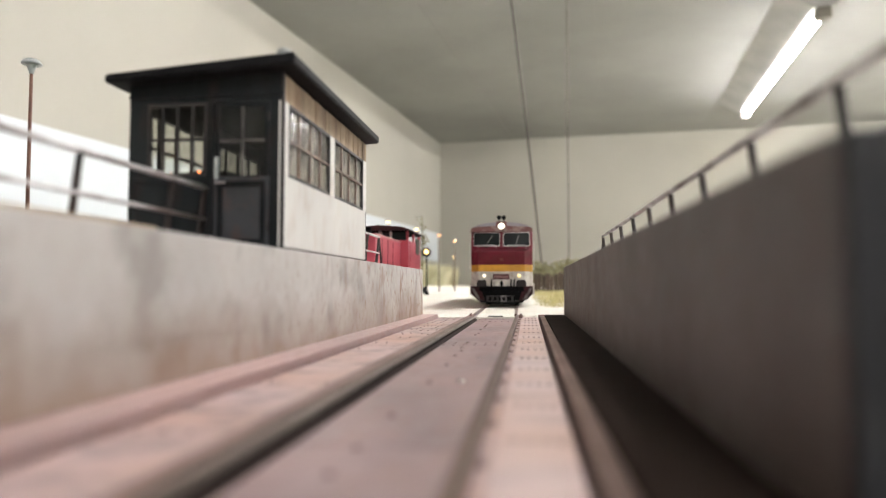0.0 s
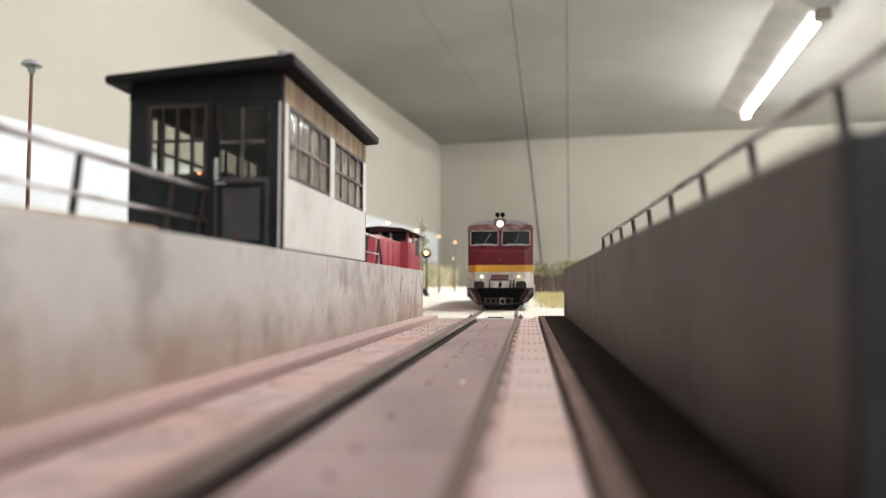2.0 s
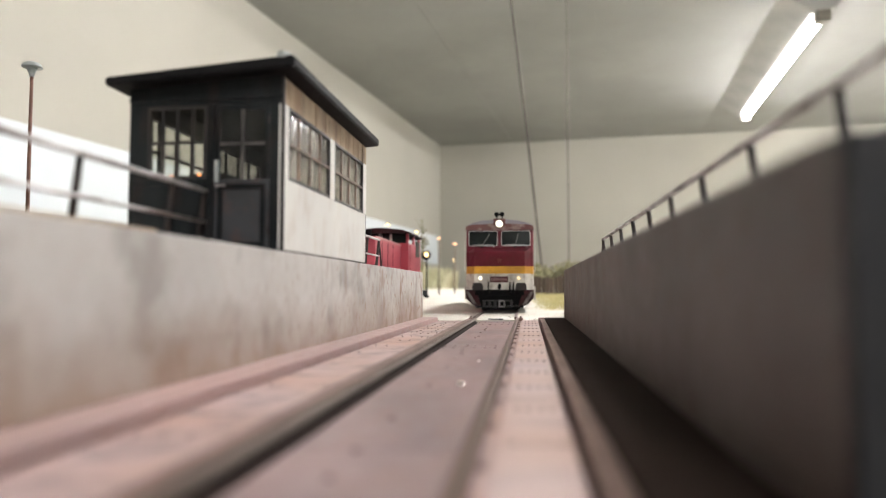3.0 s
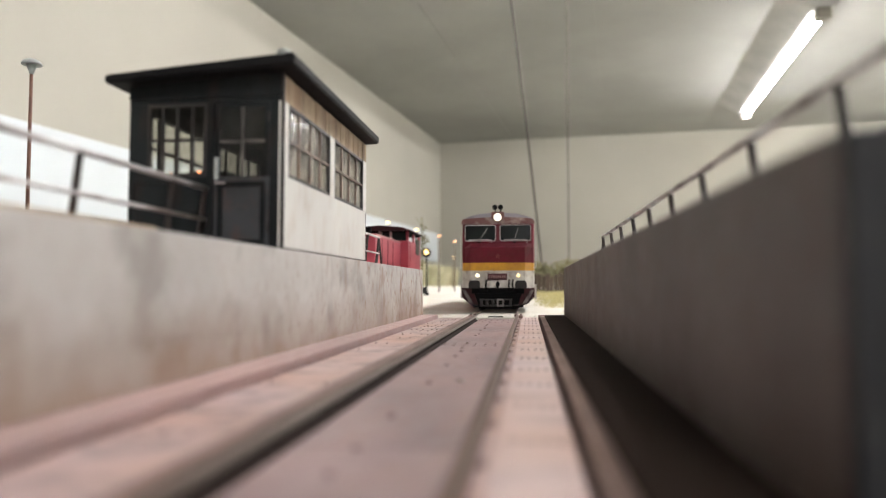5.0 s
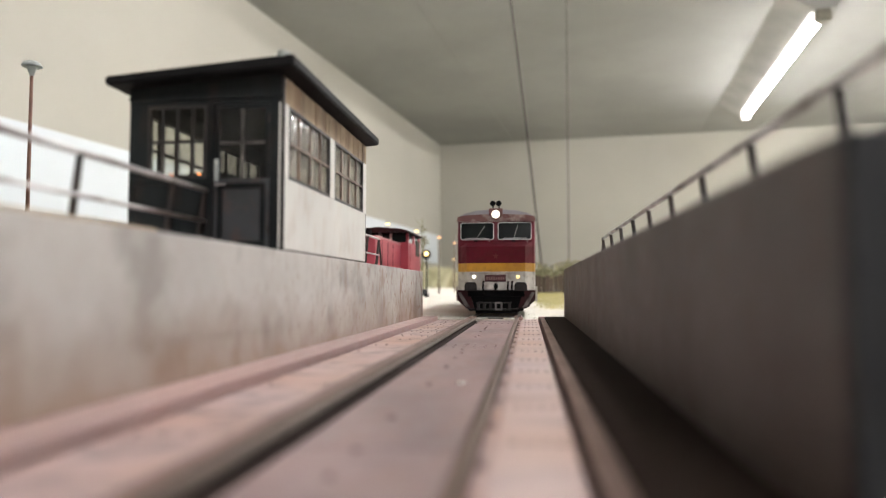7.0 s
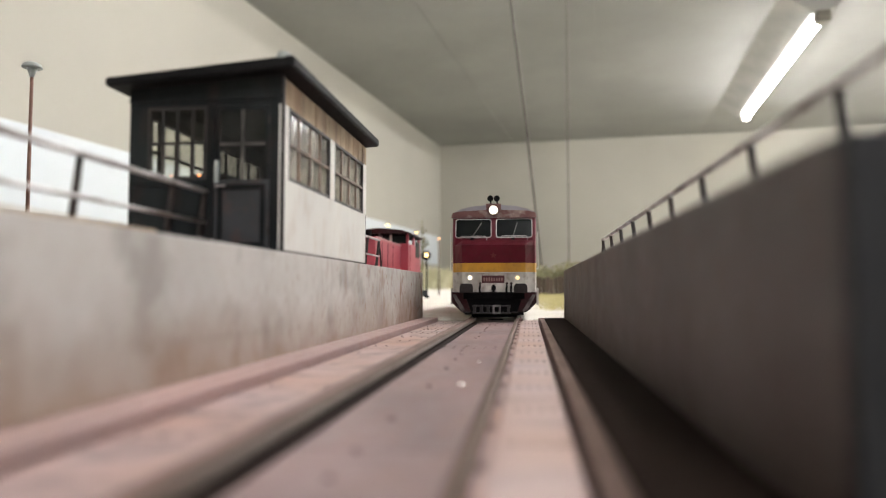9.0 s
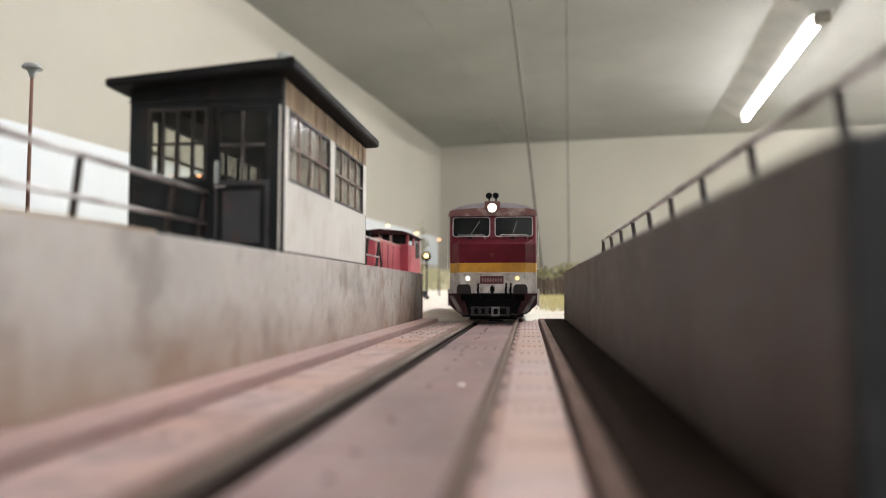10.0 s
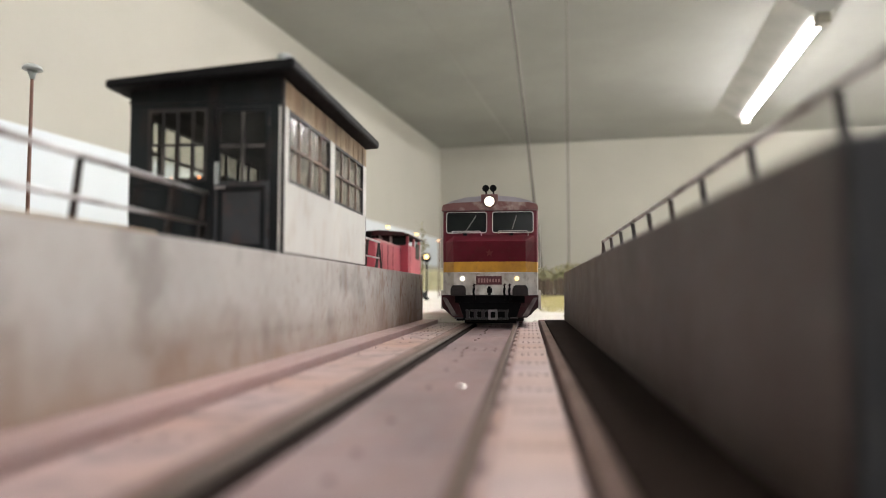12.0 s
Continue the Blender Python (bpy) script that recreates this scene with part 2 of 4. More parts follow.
def bm_lathe(bm, profile, n=16, at=(0, 0, 0), axis="z"):
    """Turn (radius, height) pairs round an axis."""
    rings = []
    for r, h in profile:
        ring = []
        for i in range(n):
            t = 2 * math.pi * i / n
            p = (r * math.cos(t), r * math.sin(t), h)
            if axis == "y":
                p = (p[0], p[2], p[1])
            elif axis == "x":
                p = (p[2], p[0], p[1])
            ring.append(bm.verts.new(Vector((p[0] + at[0], p[1] + at[1], p[2] + at[2])) * MM))
        rings.append(ring)
    for a, b in zip(rings, rings[1:]):
        for i in range(n):
            bm.faces.new((a[i], a[(i + 1) % n], b[(i + 1) % n], b[i]))
    bm.faces.new(rings[0][::-1])
    bm.faces.new(rings[-1])
    bmesh.ops.recalc_face_normals(bm, faces=bm.faces)
    return bm


def bm_prism(bm, outline, y0, y1):
    """An (x, z) outline pushed from y0 to y1."""
    a = [bm.verts.new(Vector((x, y0, z)) * MM) for x, z in outline]
    b = [bm.verts.new(Vector((x, y1, z)) * MM) for x, z in outline]
    n = len(outline)
    for i in range(n):
        bm.faces.new((a[i], a[(i + 1) % n], b[(i + 1) % n], b[i]))
    bm.faces.new(a[::-1])
    bm.faces.new(b)
    bmesh.ops.recalc_face_normals(bm, faces=bm.faces)
    return bm


def mesh_of(name, bm, mat, smooth=False):
    me = bpy.data.meshes.new(name)
    if smooth:
        for f in bm.faces:
            f.smooth = True
    bm.to_mesh(me)
    bm.free()
    me.materials.append(mat)
    return me


def part(name, bm, mat, parent=None, label="", smooth=False):
    ob = new(name, mesh_of(name, bm, mat, smooth))
    if parent is not None:
        ob.parent = parent
    if label:
        ob["label"] = label
    return ob


def thing(name, at, label, category, group=""):
    ob = new(name)
    ob.empty_display_size = 0.01
    ob.location = Vector(at) * MM
    return tagged(ob, label, category, group)


# ---- the club room: turned 7 degrees against the bridge ----
CORNER, E1, U = Vector((-0.613, 5.017, 0)), Vector((0.9928, -0.1201, 0)), Vector((0.1201, 0.9928, 0))
CEIL, FLOOR, WIDE, LONG, SKEW = 1.04, -1.15, 4.2, 8.0, 0.018


def room(a, b, z):
    return CORNER + E1 * a - U * b + Vector((0, 0, z))


def room_box(a0, a1, b0, b1, z0, z1, bm=None, skew=0.0):
    """A box in the room's axes: a along the back wall, b towards the viewer, metres."""
    bm = bm or bmesh.new()
    v = [bm.verts.new(room((a0, a1)[i & 1] - skew * (b0, b1)[i >> 1 & 1], (b0, b1)[i >> 1 & 1], (z0, z1)[i >> 2 & 1])) for i in range(8)]
    for q in ((0, 2, 3, 1), (4, 5, 7, 6), (0, 1, 5, 4), (2, 6, 7, 3), (0, 4, 6, 2), (1, 3, 7, 5)):
        bm.faces.new([v[i] for i in q])
    bmesh.ops.recalc_face_normals(bm, faces=bm.faces)
    return bm


def setting(name, bm, mat, label, category):
    return tagged(part(name, bm, mat), label, category, kind="structure")


setting("wall_north", room_box(-0.4, WIDE + 0.2, -0.2, 0, FLOOR, CEIL), WALL_PAINT, "cream painted plaster end wall", "wall")
setting("wall_west", room_box(-0.2, 0, 0, LONG, FLOOR, CEIL, skew=SKEW), WALL_PAINT, "cream painted plaster side wall behind the sky board", "wall")
setting("wall_east", room_box(WIDE, WIDE + 0.2, 0, LONG, FLOOR, CEIL), WALL_PAINT, "cream painted plaster wall", "wall")
setting("wall_south", room_box(-0.4, WIDE + 0.2, LONG, LONG + 0.2, FLOOR, CEIL), WALL_PAINT, "cream painted plaster wall", "wall")
setting("floor", room_box(-0.4, WIDE + 0.2, -0.2, LONG + 0.2, FLOOR - 0.1, FLOOR), FLOOR_LINO, "grey linoleum floor of the room", "floor")


def ceiling():
    """Plaster boards with fine open joints."""
    bm = room_box(-0.4, WIDE + 0.2, -0.2, LONG + 0.2, CEIL + 0.004, CEIL + 0.2)
    wide, long, g = 0.625, 2.5, 0.0009
    for i in range(8):
        for j in range(4):
            a, b = -0.715 + wide * i, -0.6 + long * j - (0.9 if i % 2 else 0)
            drop = random.uniform(0, 0.0008)
            room_box(a + g, a + wide - g, b + g, b + long - g, CEIL - drop, CEIL + 0.0045, bm)
    setting("ceiling", bm, CEILING_PAINT, "grey-white ceiling of wide boards with fine joints", "ceiling")


ceiling()


def batten(a, b0, b1, z, glow, shift=0.0):
    """A ceiling batten with one bare fluorescent tube; shift widens its reflector on one side."""
    mid = room(a, (b0 + b1) / 2, CEIL)
    t = new("fluorescent_light")
    tagged(t, "white enamel ceiling batten with one lit fluorescent tube", "ceiling light", "ceiling battens")
    t.location = mid
    inv = Matrix.Translation(-mid)
    def put(name, bm, mat, label="", smooth=False):
        bmesh.ops.transform(bm, matrix=inv, verts=bm.verts)
        return part(name, bm, mat, t, label, smooth)
    bm = bmesh.new()
    prof = ((-0.033, z + 0.0165), (0.033, z + 0.0165), (0.085, CEIL - 0.0005), (-0.085 - shift, CEIL - 0.0005))
    ends = [[bm.verts.new(room(a + w, b, h)) for w, h in prof] for b in (b0 - 0.03, b1 + 0.03)]
    for i in range(4):
        bm.faces.new((ends[0][i], ends[0][(i + 1) % 4], ends[1][(i + 1) % 4], ends[1][i]))
    bm.faces.new(ends[0][::-1])
    bm.faces.new(ends[1])
    bmesh.ops.recalc_face_normals(bm, faces=bm.faces)
    put("housing", bm, FIXTURE)
    for b in (b0, b1):
        put("lamp_holder", room_box(a - 0.022, a + 0.022, b - 0.025, b + 0.025, z - 0.022, z + 0.018), HOLDER, "grey plastic lamp holder")
    bm = bmesh.new()
    p, q = room(a, b0 + 0.013, z), room(a, b1 - 0.013, z)
    bm_tube(bm, p / MM, q / MM, 13, n=16)
    put("tube", bm, glow, "glowing white fluorescent tube", True)
    return t


def room_ab(p):
    d = Vector(p) - CORNER
    return d.dot(E1), -d.dot(U)


batten(1.93, 0.76, 2.26, 0.955, NORTH_TUBE_GLOW, 0.055)
# overhead batten, out of view; placed by the girder's shadow width on the deck
batten(1.62, 3.05, 4.52, 0.955, BRIGHT_TUBE_GLOW)
# added out of view to brighten the end wall
batten(3.55, 0.70, 2.17, 0.955, ADDED_SIDE_GLOW)
# added behind the lens as front fill for the locomotive
batten(1.62, 5.40, 6.87, 0.955, ADDED_SOUTH_GLOW)

setting("backdrop", room_box(0.001, 0.012, 0.10, LONG - 0.3, 0.182, 0.380, skew=SKEW), SKY_BOARD, "pale blue-white sky board along the side wall", "backdrop")

# ---- the layout: ground sheet with the round turntable pit ----
PIT_AT, PIT_R = Vector((0.0, 0.113, 0.0)), 0.190


def ground_z(x, y):
    return -0.0012 + 0.010 * max(0.0, min(1.2, y - 0.30))


def ground():
    bm = bmesh.new()
    n, steps = 128, 40
    grid = []
    for i in range(n):
        t = 2 * math.pi * i / n
        d = Vector((math.sin(t), math.cos(t), 0))
        far = 9.0
        a0, b0 = room_ab(PIT_AT)
        da, db = d.dot(E1), -d.dot(U)
        for p, v, lo, hi in ((a0, da, -0.11, 3.0), (b0, db, 0.0, 6.6)):
            if v > 1e-6:
                far = min(far, (hi - p) / v)
            elif v < -1e-6:
                far = min(far, (lo - p) / v)
        col = []
        for k in range(steps + 1):
            f = k / steps
            r = PIT_R + (far - PIT_R) * f * f
            p = PIT_AT + d * r
            z = ground_z(p.x, p.y)
            if k and abs(p.x) > 0.016:
                z += 0.0009 * noise.noise(p * 90) + 0.003 * f * noise.noise(p * 12)
            col.append(bm.verts.new((p.x, p.y, z)))
        grid.append(col)
    for i in range(n):
        a, b = grid[i], grid[(i + 1) % n]
        for k in range(steps):
            bm.faces.new((a[k], b[k], b[k + 1], a[k + 1]))
        w = [bm.verts.new((c.co.x, c.co.y, FLOOR)) for c in (a[-1], b[-1])]
        bm.faces.new((a[-1], b[-1], w[1], w[0]))
        a0, b0 = a[0].co, b[0].co
        w = [bm.verts.new((c.x, c.y, -0.03)) for c in (a0, b0)]
        bm.faces.new((a[0], w[0], w[1], b[0]))
    bmesh.ops.recalc_face_normals(bm, faces=bm.faces)
    setting("ground", bm, GRAVEL, "pale sandy ballast ground round the turntable pit", "ground")
    bm = bmesh.new()
    bmesh.ops.create_circle(bm, cap_ends=True, segments=96, radius=PIT_R + 0.004, matrix=Matrix.Translation((PIT_AT.x, PIT_AT.y, -0.03)))
    setting("pit_floor", bm, PIT, "grey concrete floor of the turntable pit", "floor")


ground()

# ---- the turntable bridge ----
END, START = 298.5, -70.0
LEFT_X, RIGHT_X, TOP_Z = -31.2, 28.3, 19.15


def rail_outline(x, side, web=False):
    """Rail head, or web and foot; side is +1 where the outer flank lies at greater x."""
    head = [(0, 0), (0, -0.95), (1.2, -0.95), (1.2, 0), (1.05, 0.1), (0.15, 0.1)]
    foot = [(0.35, -0.95), (0.35, -1.7), (-0.35, -2.0), (-0.35, -2.3), (1.6, -2.3), (1.6, -2.0), (0.9, -1.7), (0.9, -0.95)]
    return [(x + side * a, b) for a, b in (foot if web else head)]


def bridge():
    t = thing("turntable_bridge", (0, 0, 0), "weathered steel turntable bridge with rusty plated deck between deep girders", "turntable")
    # plated deck
    for y0, y1 in ((START, 60), (60.15, 165), (165.15, END)):
        part("centre_plate", box(-6.5, 7.8, y0, y1, -3.0, -1.5, 0.1), DECK_GREY, t)
        part("side_plate", box(-23.9, -11.7, y0, y1, -2.6, -1.3, 0.1), DECK_PINK, t)
        part("side_plate", box(10.9, 17.4, y0, y1, -2.6, -0.8, 0.1), DECK_PALE, t)
    part("kerb_plate", box(LEFT_X, -24.7, START, END + 1.0, -3.2, 0.1, 0.25), DECK, t)
    part("guard_angle", box(-11.6, -9.35, START, END, -2.6, -0.25, 0.2), RUST_BROWN, t)
    # dark strip laid in the groove beside the rail for the shade there
    part("flangeway", box(-9.3, -6.55, START, END, -3.09, -2.9), DARK_STEEL, t, "flangeway strip, dark for the groove's shade")
    part("filler_strip", box(9.75, 10.75, START, END, -2.6, -1.05, 0.1), DECK_PINK, t, "rusty filler strip beside the rail")
    part("edge_angle", box(18.3, 20.2, START, END, -7.0, -0.2, 0.25), RUST_BROWN, t, "rusty edge angle of the deck")
    # same plate as the left kerb, the girder's shade put into its colour
    part("kerb_plate", box(20.25, RIGHT_X, START, END - 3.05, -7.0, 0.3, 0.25), DARK_STEEL, t, "kerb plate with the girder's shade in its colour")
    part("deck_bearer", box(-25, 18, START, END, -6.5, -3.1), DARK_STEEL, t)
    part("end_sill", box(17.7, RIGHT_X, END - 3.0, END + 0.6, -7.0, 0.25, 0.15), DECK, t)
    # rails
    for x, side in ((8.45, 1), (-8.05, -1)):
        r = part("rail", bm_prism(bmesh.new(), rail_outline(x, side), START, END), RAIL_STEEL, t)
        # web coloured black for the shade under the rail head
        part("rail_web", bm_prism(bmesh.new(), rail_outline(x, side, True), START, END), DARK_STEEL, r, "rail web blackened for shade under the head")
        x0, x1 = sorted((x + side * 0.05, x - side * 0.06))
        part("running_edge", box(x0, x1, START, END - 0.3, -0.85, -0.12, 0.03), CHECK_STEEL, r, "rubbed bright running edge")
    # tread studs and rivets
    me = mesh_of("rivet", bm_lathe(bmesh.new(), ((0.24, -0.2), (0.24, 0.1), (0.15, 0.18)), 8), RIVET, True)
    def rivet(x, y, z):
        ob = new("rivet", me)
        ob.parent = t
        ob.location = Vector((x + random.uniform(-0.08, 0.08), y + random.uniform(-0.15, 0.15), z)) * MM
        return ob
    for i in range(14):
        for x in (12.4, 13.7, 15.0, 16.3):
            rivet(x, 60 + 17.2 * i, -0.8)
        for x in (-22.2, -19.6, -17.0, -14.4):
            if random.random() < 0.3:
                rivet(x, 62 + 17.2 * i, -1.3)
    for i in range(13):
        for x in (-20.8, -18.4, -16.0, -13.6):
            if random.random() < 0.75:
                rivet(x + random.uniform(-0.5, 0.5), 196 + 7.6 * i + random.uniform(-1.2, 1.2), -1.3).scale = (1.3, 1.8, 0.8)
    for i in range(28):
        if random.random() < 0.6:
            rivet(-0.7 + random.uniform(-0.4, 0.4), 50 + 8.1 * i + random.uniform(-1.5, 1.5), -1.5).scale = (1.6, 1.6, 1.2)
    for y in (284, 270, 168, 163):
        for i in range(6):
            rivet(-6 + 2.4 * i, y, -1.5)
    me_clip = mesh_of("rail_clip", box(-0.4, 0.4, -0.7, 0.7, -0.2, 0.22, 0.08), RUST_BROWN)
    for i in range(18):
        ob = new("rail_clip", me_clip)
        ob.parent = t
        ob.location = Vector((10.15, 22.7 + 15.1 * i, -1.05)) * MM
    # fishplates and packing where the rails meet the pit edge
    for x0, x1 in ((9.75, 11.3), (-10.9, -9.4)):
        part("fishplate", box(x0, x1, END - 7.5, END - 0.8, -1.3, 0.2, 0.2), RUST_BROWN, t, "rusty fishplate at the rail end")
        for y in (END - 6.2, END - 2.2):
            part("fishplate_bolt", tube((x0 + 0.7, y, 0.1), (x0 + 0.7, y, 0.75), 0.4, 0.32, 8), RIVET, t)
    # girders
    part("girder", box(LEFT_X - 4.5, LEFT_X, START, END + 1.0, -9, TOP_Z, 0.35), GIRDER, t)
    part("girder", box(RIGHT_X, RIGHT_X + 9.0, 35.2, END - 1, -9, 19.8, 0.6), SHADED_GIRDER, t, "girder painted dark for shade")
    part("girder_end_plate", box(RIGHT_X + 0.2, RIGHT_X + 9.0, 34.4, 35.3, -9, 19.7, 0.3), END_PLATE, t, "dark end plate with shade in its colour")
    part("joint_strip", box(RIGHT_X - 0.22, RIGHT_X + 0.1, 286.6, 287.2, 0.6, 9.5, 0.05), SHADED_GIRDER, t, "thin joint strip on the girder")
    for z in (2.2, 16.6):
        part("bolt", bm_lathe(bmesh.new(), ((0.35, 0.1), (0.35, -0.3), (0.2, -0.4)), 8, (RIGHT_X, 293.0, z), "x"), RIVET, t)
    # walkways outside the girders
    part("walkway", box(LEFT_X - 31, LEFT_X - 4.6, START, END - 20, TOP_Z - 1.6, TOP_Z - 0.1, 0.2), DECK, t)
    part("walkway", box(RIGHT_X + 9.1, RIGHT_X + 17, 10.0, END - 22, TOP_Z - 1.6, TOP_Z - 0.1, 0.2), DECK, t)
    part("toe_board", box(LEFT_X - 6.4, LEFT_X - 5.0, START, 90.0, TOP_Z - 0.1, 20.2, 0.12), CABIN_PLANK, t, "bleached timber toe board")
    return t


bridge()


def handrail(name, x, posts, z_top, z_mid, brace):
    t = thing(name, (x, 0, TOP_Z - 0.1), "grey painted pipe handrail with two bars on flat posts", "handrail", "bridge handrails")
    h, m = z_top - TOP_Z + 0.1, z_mid - TOP_Z + 0.1
    y0, y1 = posts[0], posts[-1]
    part("top_rail", tube((0, y0 - 0.6, h), (0, y1 + 0.6, h), 0.5, n=10), HANDRAIL, t, smooth=True)
    part("middle_rail", tube((0, y0, m), (0, y1, m), 0.36, n=10), HANDRAIL, t, smooth=True)
    for y in posts:
        bm = bmesh.new()
        bm_tube(bm, (brace * 1.3, y, 0), (0, y, h), 0.62, 0.5, 6)
        bm_tube(bm, (brace * 2.4, y, 0.1), (brace * 0.3, y, m), 0.3, n=6)
        if y == posts[-1] and y > 250:
            bm_tube(bm, (0, y + 5.5, 0.1), (0, y, h - 0.4), 0.4, n=6)
            bm_tube(bm, (0, y - 5.5, 0.1), (0, y, h - 0.4), 0.4, n=6)
        part("post", bm, POST_PAINT, t)
    return t


handrail("handrail", -46.0, [12.6, 37.6, 62.6, 87.6, 112.6, 124.4], 30.4, 24.6, -1)
handrail("handrail", -46.0, [193.0, 228, 259, 279], 31.8, 25.3, -1)
handrail("handrail", 40.7, [261.5 - 24.6 * i for i in range(10, -1, -1)], 30.1, 24.2, 1)


# ---- the operator's cabin on the bridge ----
def window_grid(parent, axis, u0, u1, z0, z1, at, cols, rows, depth=1.0, bar=0.45, clear=CABIN_GLASS, sash=FRAME_PAINT):
    """A framed window in the plane x=at (axis 'x') or y=at (axis 'y'); u runs along the plane."""
    def slab(a0, a1, b0, b1, d0, d1, bm=None):
        bm = bm or bmesh.new()
        return bm_box(bm, at + d0, at + d1, a0, a1, b0, b1) if axis == "x" else bm_box(bm, a0, a1, at + d0, at + d1, b0, b1)
    d = depth / 2
    bm = bmesh.new()
    for a0, a1, b0, b1 in ((u0, u1, z1 - 0.6, z1), (u0, u1, z0, z0 + 0.6), (u0, u0 + 0.6, z0 + 0.6, z1 - 0.6), (u1 - 0.6, u1, z0 + 0.6, z1 - 0.6)):
        slab(a0, a1, b0, b1, -d, d, bm)
    w = part("window", bm, FRAME_PAINT, parent, "many-paned metal window with grimy glass")
    for i in range(1, cols):
        u = u0 + (u1 - u0) * i / cols
        part("glazing_bar", slab(u - bar / 2, u + bar / 2, z0 + 0.6, z1 - 0.6, -d * 0.7, d * 0.7), sash, w)
    for j in range(1, rows):
        z = z0 + (z1 - z0) * j / rows
        part("glazing_bar", slab(u0 + 0.6, u1 - 0.6, z - bar / 2, z + bar / 2, -d * 0.8, d * 0.8), sash, w)
    p = part("pane", slab(u0 + 0.4, u1 - 0.4, z0 + 0.4, z1 - 0.4, -0.06, 0.06), clear, w)
    p.visible_shadow = False
    return w


def cabin():
    """Local space: front right foot at the origin, x to the track, y along the bridge."""
    t = thing("control_cabin", (LEFT_X, 125.0, TOP_Z - 0.1), "small turntable control cabin, dark front, pale side, flat black roof", "cabin")
    W, L, H = 30.3, 67.3, 32.6
    k, Z0, Z1 = 0.9, 13.7, 27.6
    wa, wb = (2.9, 31.2), (34.9, 63.6)
    def under(x):
        return 33.3 + 0.066 * (x - 3.2)
    # side facing the track
    part("base_strip", box(-k, -0.2, 0.2, L - 0.2, 0, 0.4), DARK_STEEL, t)
    part("side_panel", box(-k, 0, 0.0, L, 0.35, Z0, 0.12), CABIN_PALE, t, "pale grey painted lower panel")
    for y0, y1 in ((0, wa[0]), (wa[1], wb[0]), (wb[1], L)):
        part("side_post", box(-k, 0.05, y0, y1, Z0, Z1, 0.1), CABIN_PALE, t)
    n = 27
    for i in range(n):
        y0, y1 = L * i / n, L * (i + 1) / n
        part("plank", box(-k, random.uniform(-0.05, 0.12), y0 + 0.05, y1 - 0.05, Z1, H), CABIN_PLANK, t)
    window_grid(t, "x", wa[0], wa[1], Z0, Z1, -0.45, 4, 2, clear=GRIMY_SHEEN_GLASS, sash=RUSTY_BAR)
    window_grid(t, "x", wb[0], wb[1], Z0, Z1, -0.45, 4, 2, clear=GRIMY_SHEEN_GLASS, sash=RUSTY_BAR)
    # front with the door
    part("front_panel", box(-W, -13.9, 0, k, 0, Z0, 0.12), CABIN_DARK, t)
    part("front_header", bm_prism(bmesh.new(), [(-W, Z1), (0, Z1), (0, under(0)), (-W, under(-W))], 0.02, k), CABIN_DARK, t)
    for b in ((-W + 0.2, -15.0, 12.4, 13.4), (-W + 0.2, -15.0, 0.3, 1.3), (-W + 0.2, -29.0, 1.3, 12.4), (-22.4, -21.4, 1.3, 12.4), (-16.0, -15.0, 1.3, 12.4)):
        part("front_rib", box(b[0], b[1], -0.25, 0.1, b[2], b[3], 0.08), CABIN_DARK, t)
    part("fascia", box(-W - 0.1, 0.1, -0.3, 0.05, Z1 + 1.0, Z1 + 1.6, 0.08), CABIN_DARK, t)
    part("corner_post", box(-W, -26.7, 0.01, k, Z0, Z1, 0.1), CABIN_DARK, t)
    part("door_post", box(-14.8, -13.5, -0.15, k, 0, Z1, 0.1), CABIN_DARK, t)
    part("corner_post", box(-2.6, -0.02, 0.02, k, 0, Z1, 0.1), CABIN_DARK, t)
    part("corner_trim", box(-0.45, 0.16, -0.12, 0.6, 0, H - 0.2, 0.1), FRAME_PAINT, t, "rusty corner strip")
    window_grid(t, "y", -26.7, -14.8, Z0, Z1, 0.45, 4, 2)
    d = part("door", box(-13.4, -2.7, 0.15, 0.75, 0.3, Z0 - 0.2, 0.1), DOOR_PAINT, t, "dark steel door with a glazed upper half")
    for x0, x1 in ((-13.4, -12.4), (-3.6, -2.7)):
        part("stile", box(x0, x1, 0.15, 0.75, Z0 - 0.2, Z1 - 0.1), CABIN_DARK, d)
    part("rail_bar", box(-12.4, -3.6, 0.15, 0.75, Z1 - 0.9, Z1 - 0.1), CABIN_DARK, d)
    part("glazing_bar", box(-8.25, -7.75, 0.2, 0.65, Z0 - 0.2, Z1 - 0.9), WORN_BAR, d, "flaking pale glazing bar")
    part("glazing_bar", box(-12.4, -3.6, 0.28, 0.62, 20.0, 20.5), WORN_BAR, d, "flaking pale glazing bar")
    part("lock_plate", box(-13.3, -12.5, -0.05, 0.2, 13.0, 17.2, 0.08), LAMP_CAP, d, "pale grey lock plate")
    p = part("pane", box(-12.4, -3.6, 0.4, 0.5, Z0 - 0.2, Z1 - 0.9), DOOR_GLASS, d)
    p.visible_shadow = False
    for b in ((-12.6, -3.4, 11.6, 12.6), (-12.6, -3.4, 0.8, 1.8), (-12.6, -11.7, 1.8, 11.6), (-4.3, -3.4, 1.8, 11.6)):
        part("door_rib", box(b[0], b[1], -0.12, 0.2, b[2], b[3], 0.08), CABIN_DARK, d)
    bm = tube((-12.7, -0.6, 12.3), (-10.9, -0.6, 12.3), 0.22)
    bm_tube(bm, (-12.7, 0.2, 12.3), (-12.7, -0.7, 12.3), 0.22)
    part("handle", bm, HANDRAIL, d, "worn steel lever")
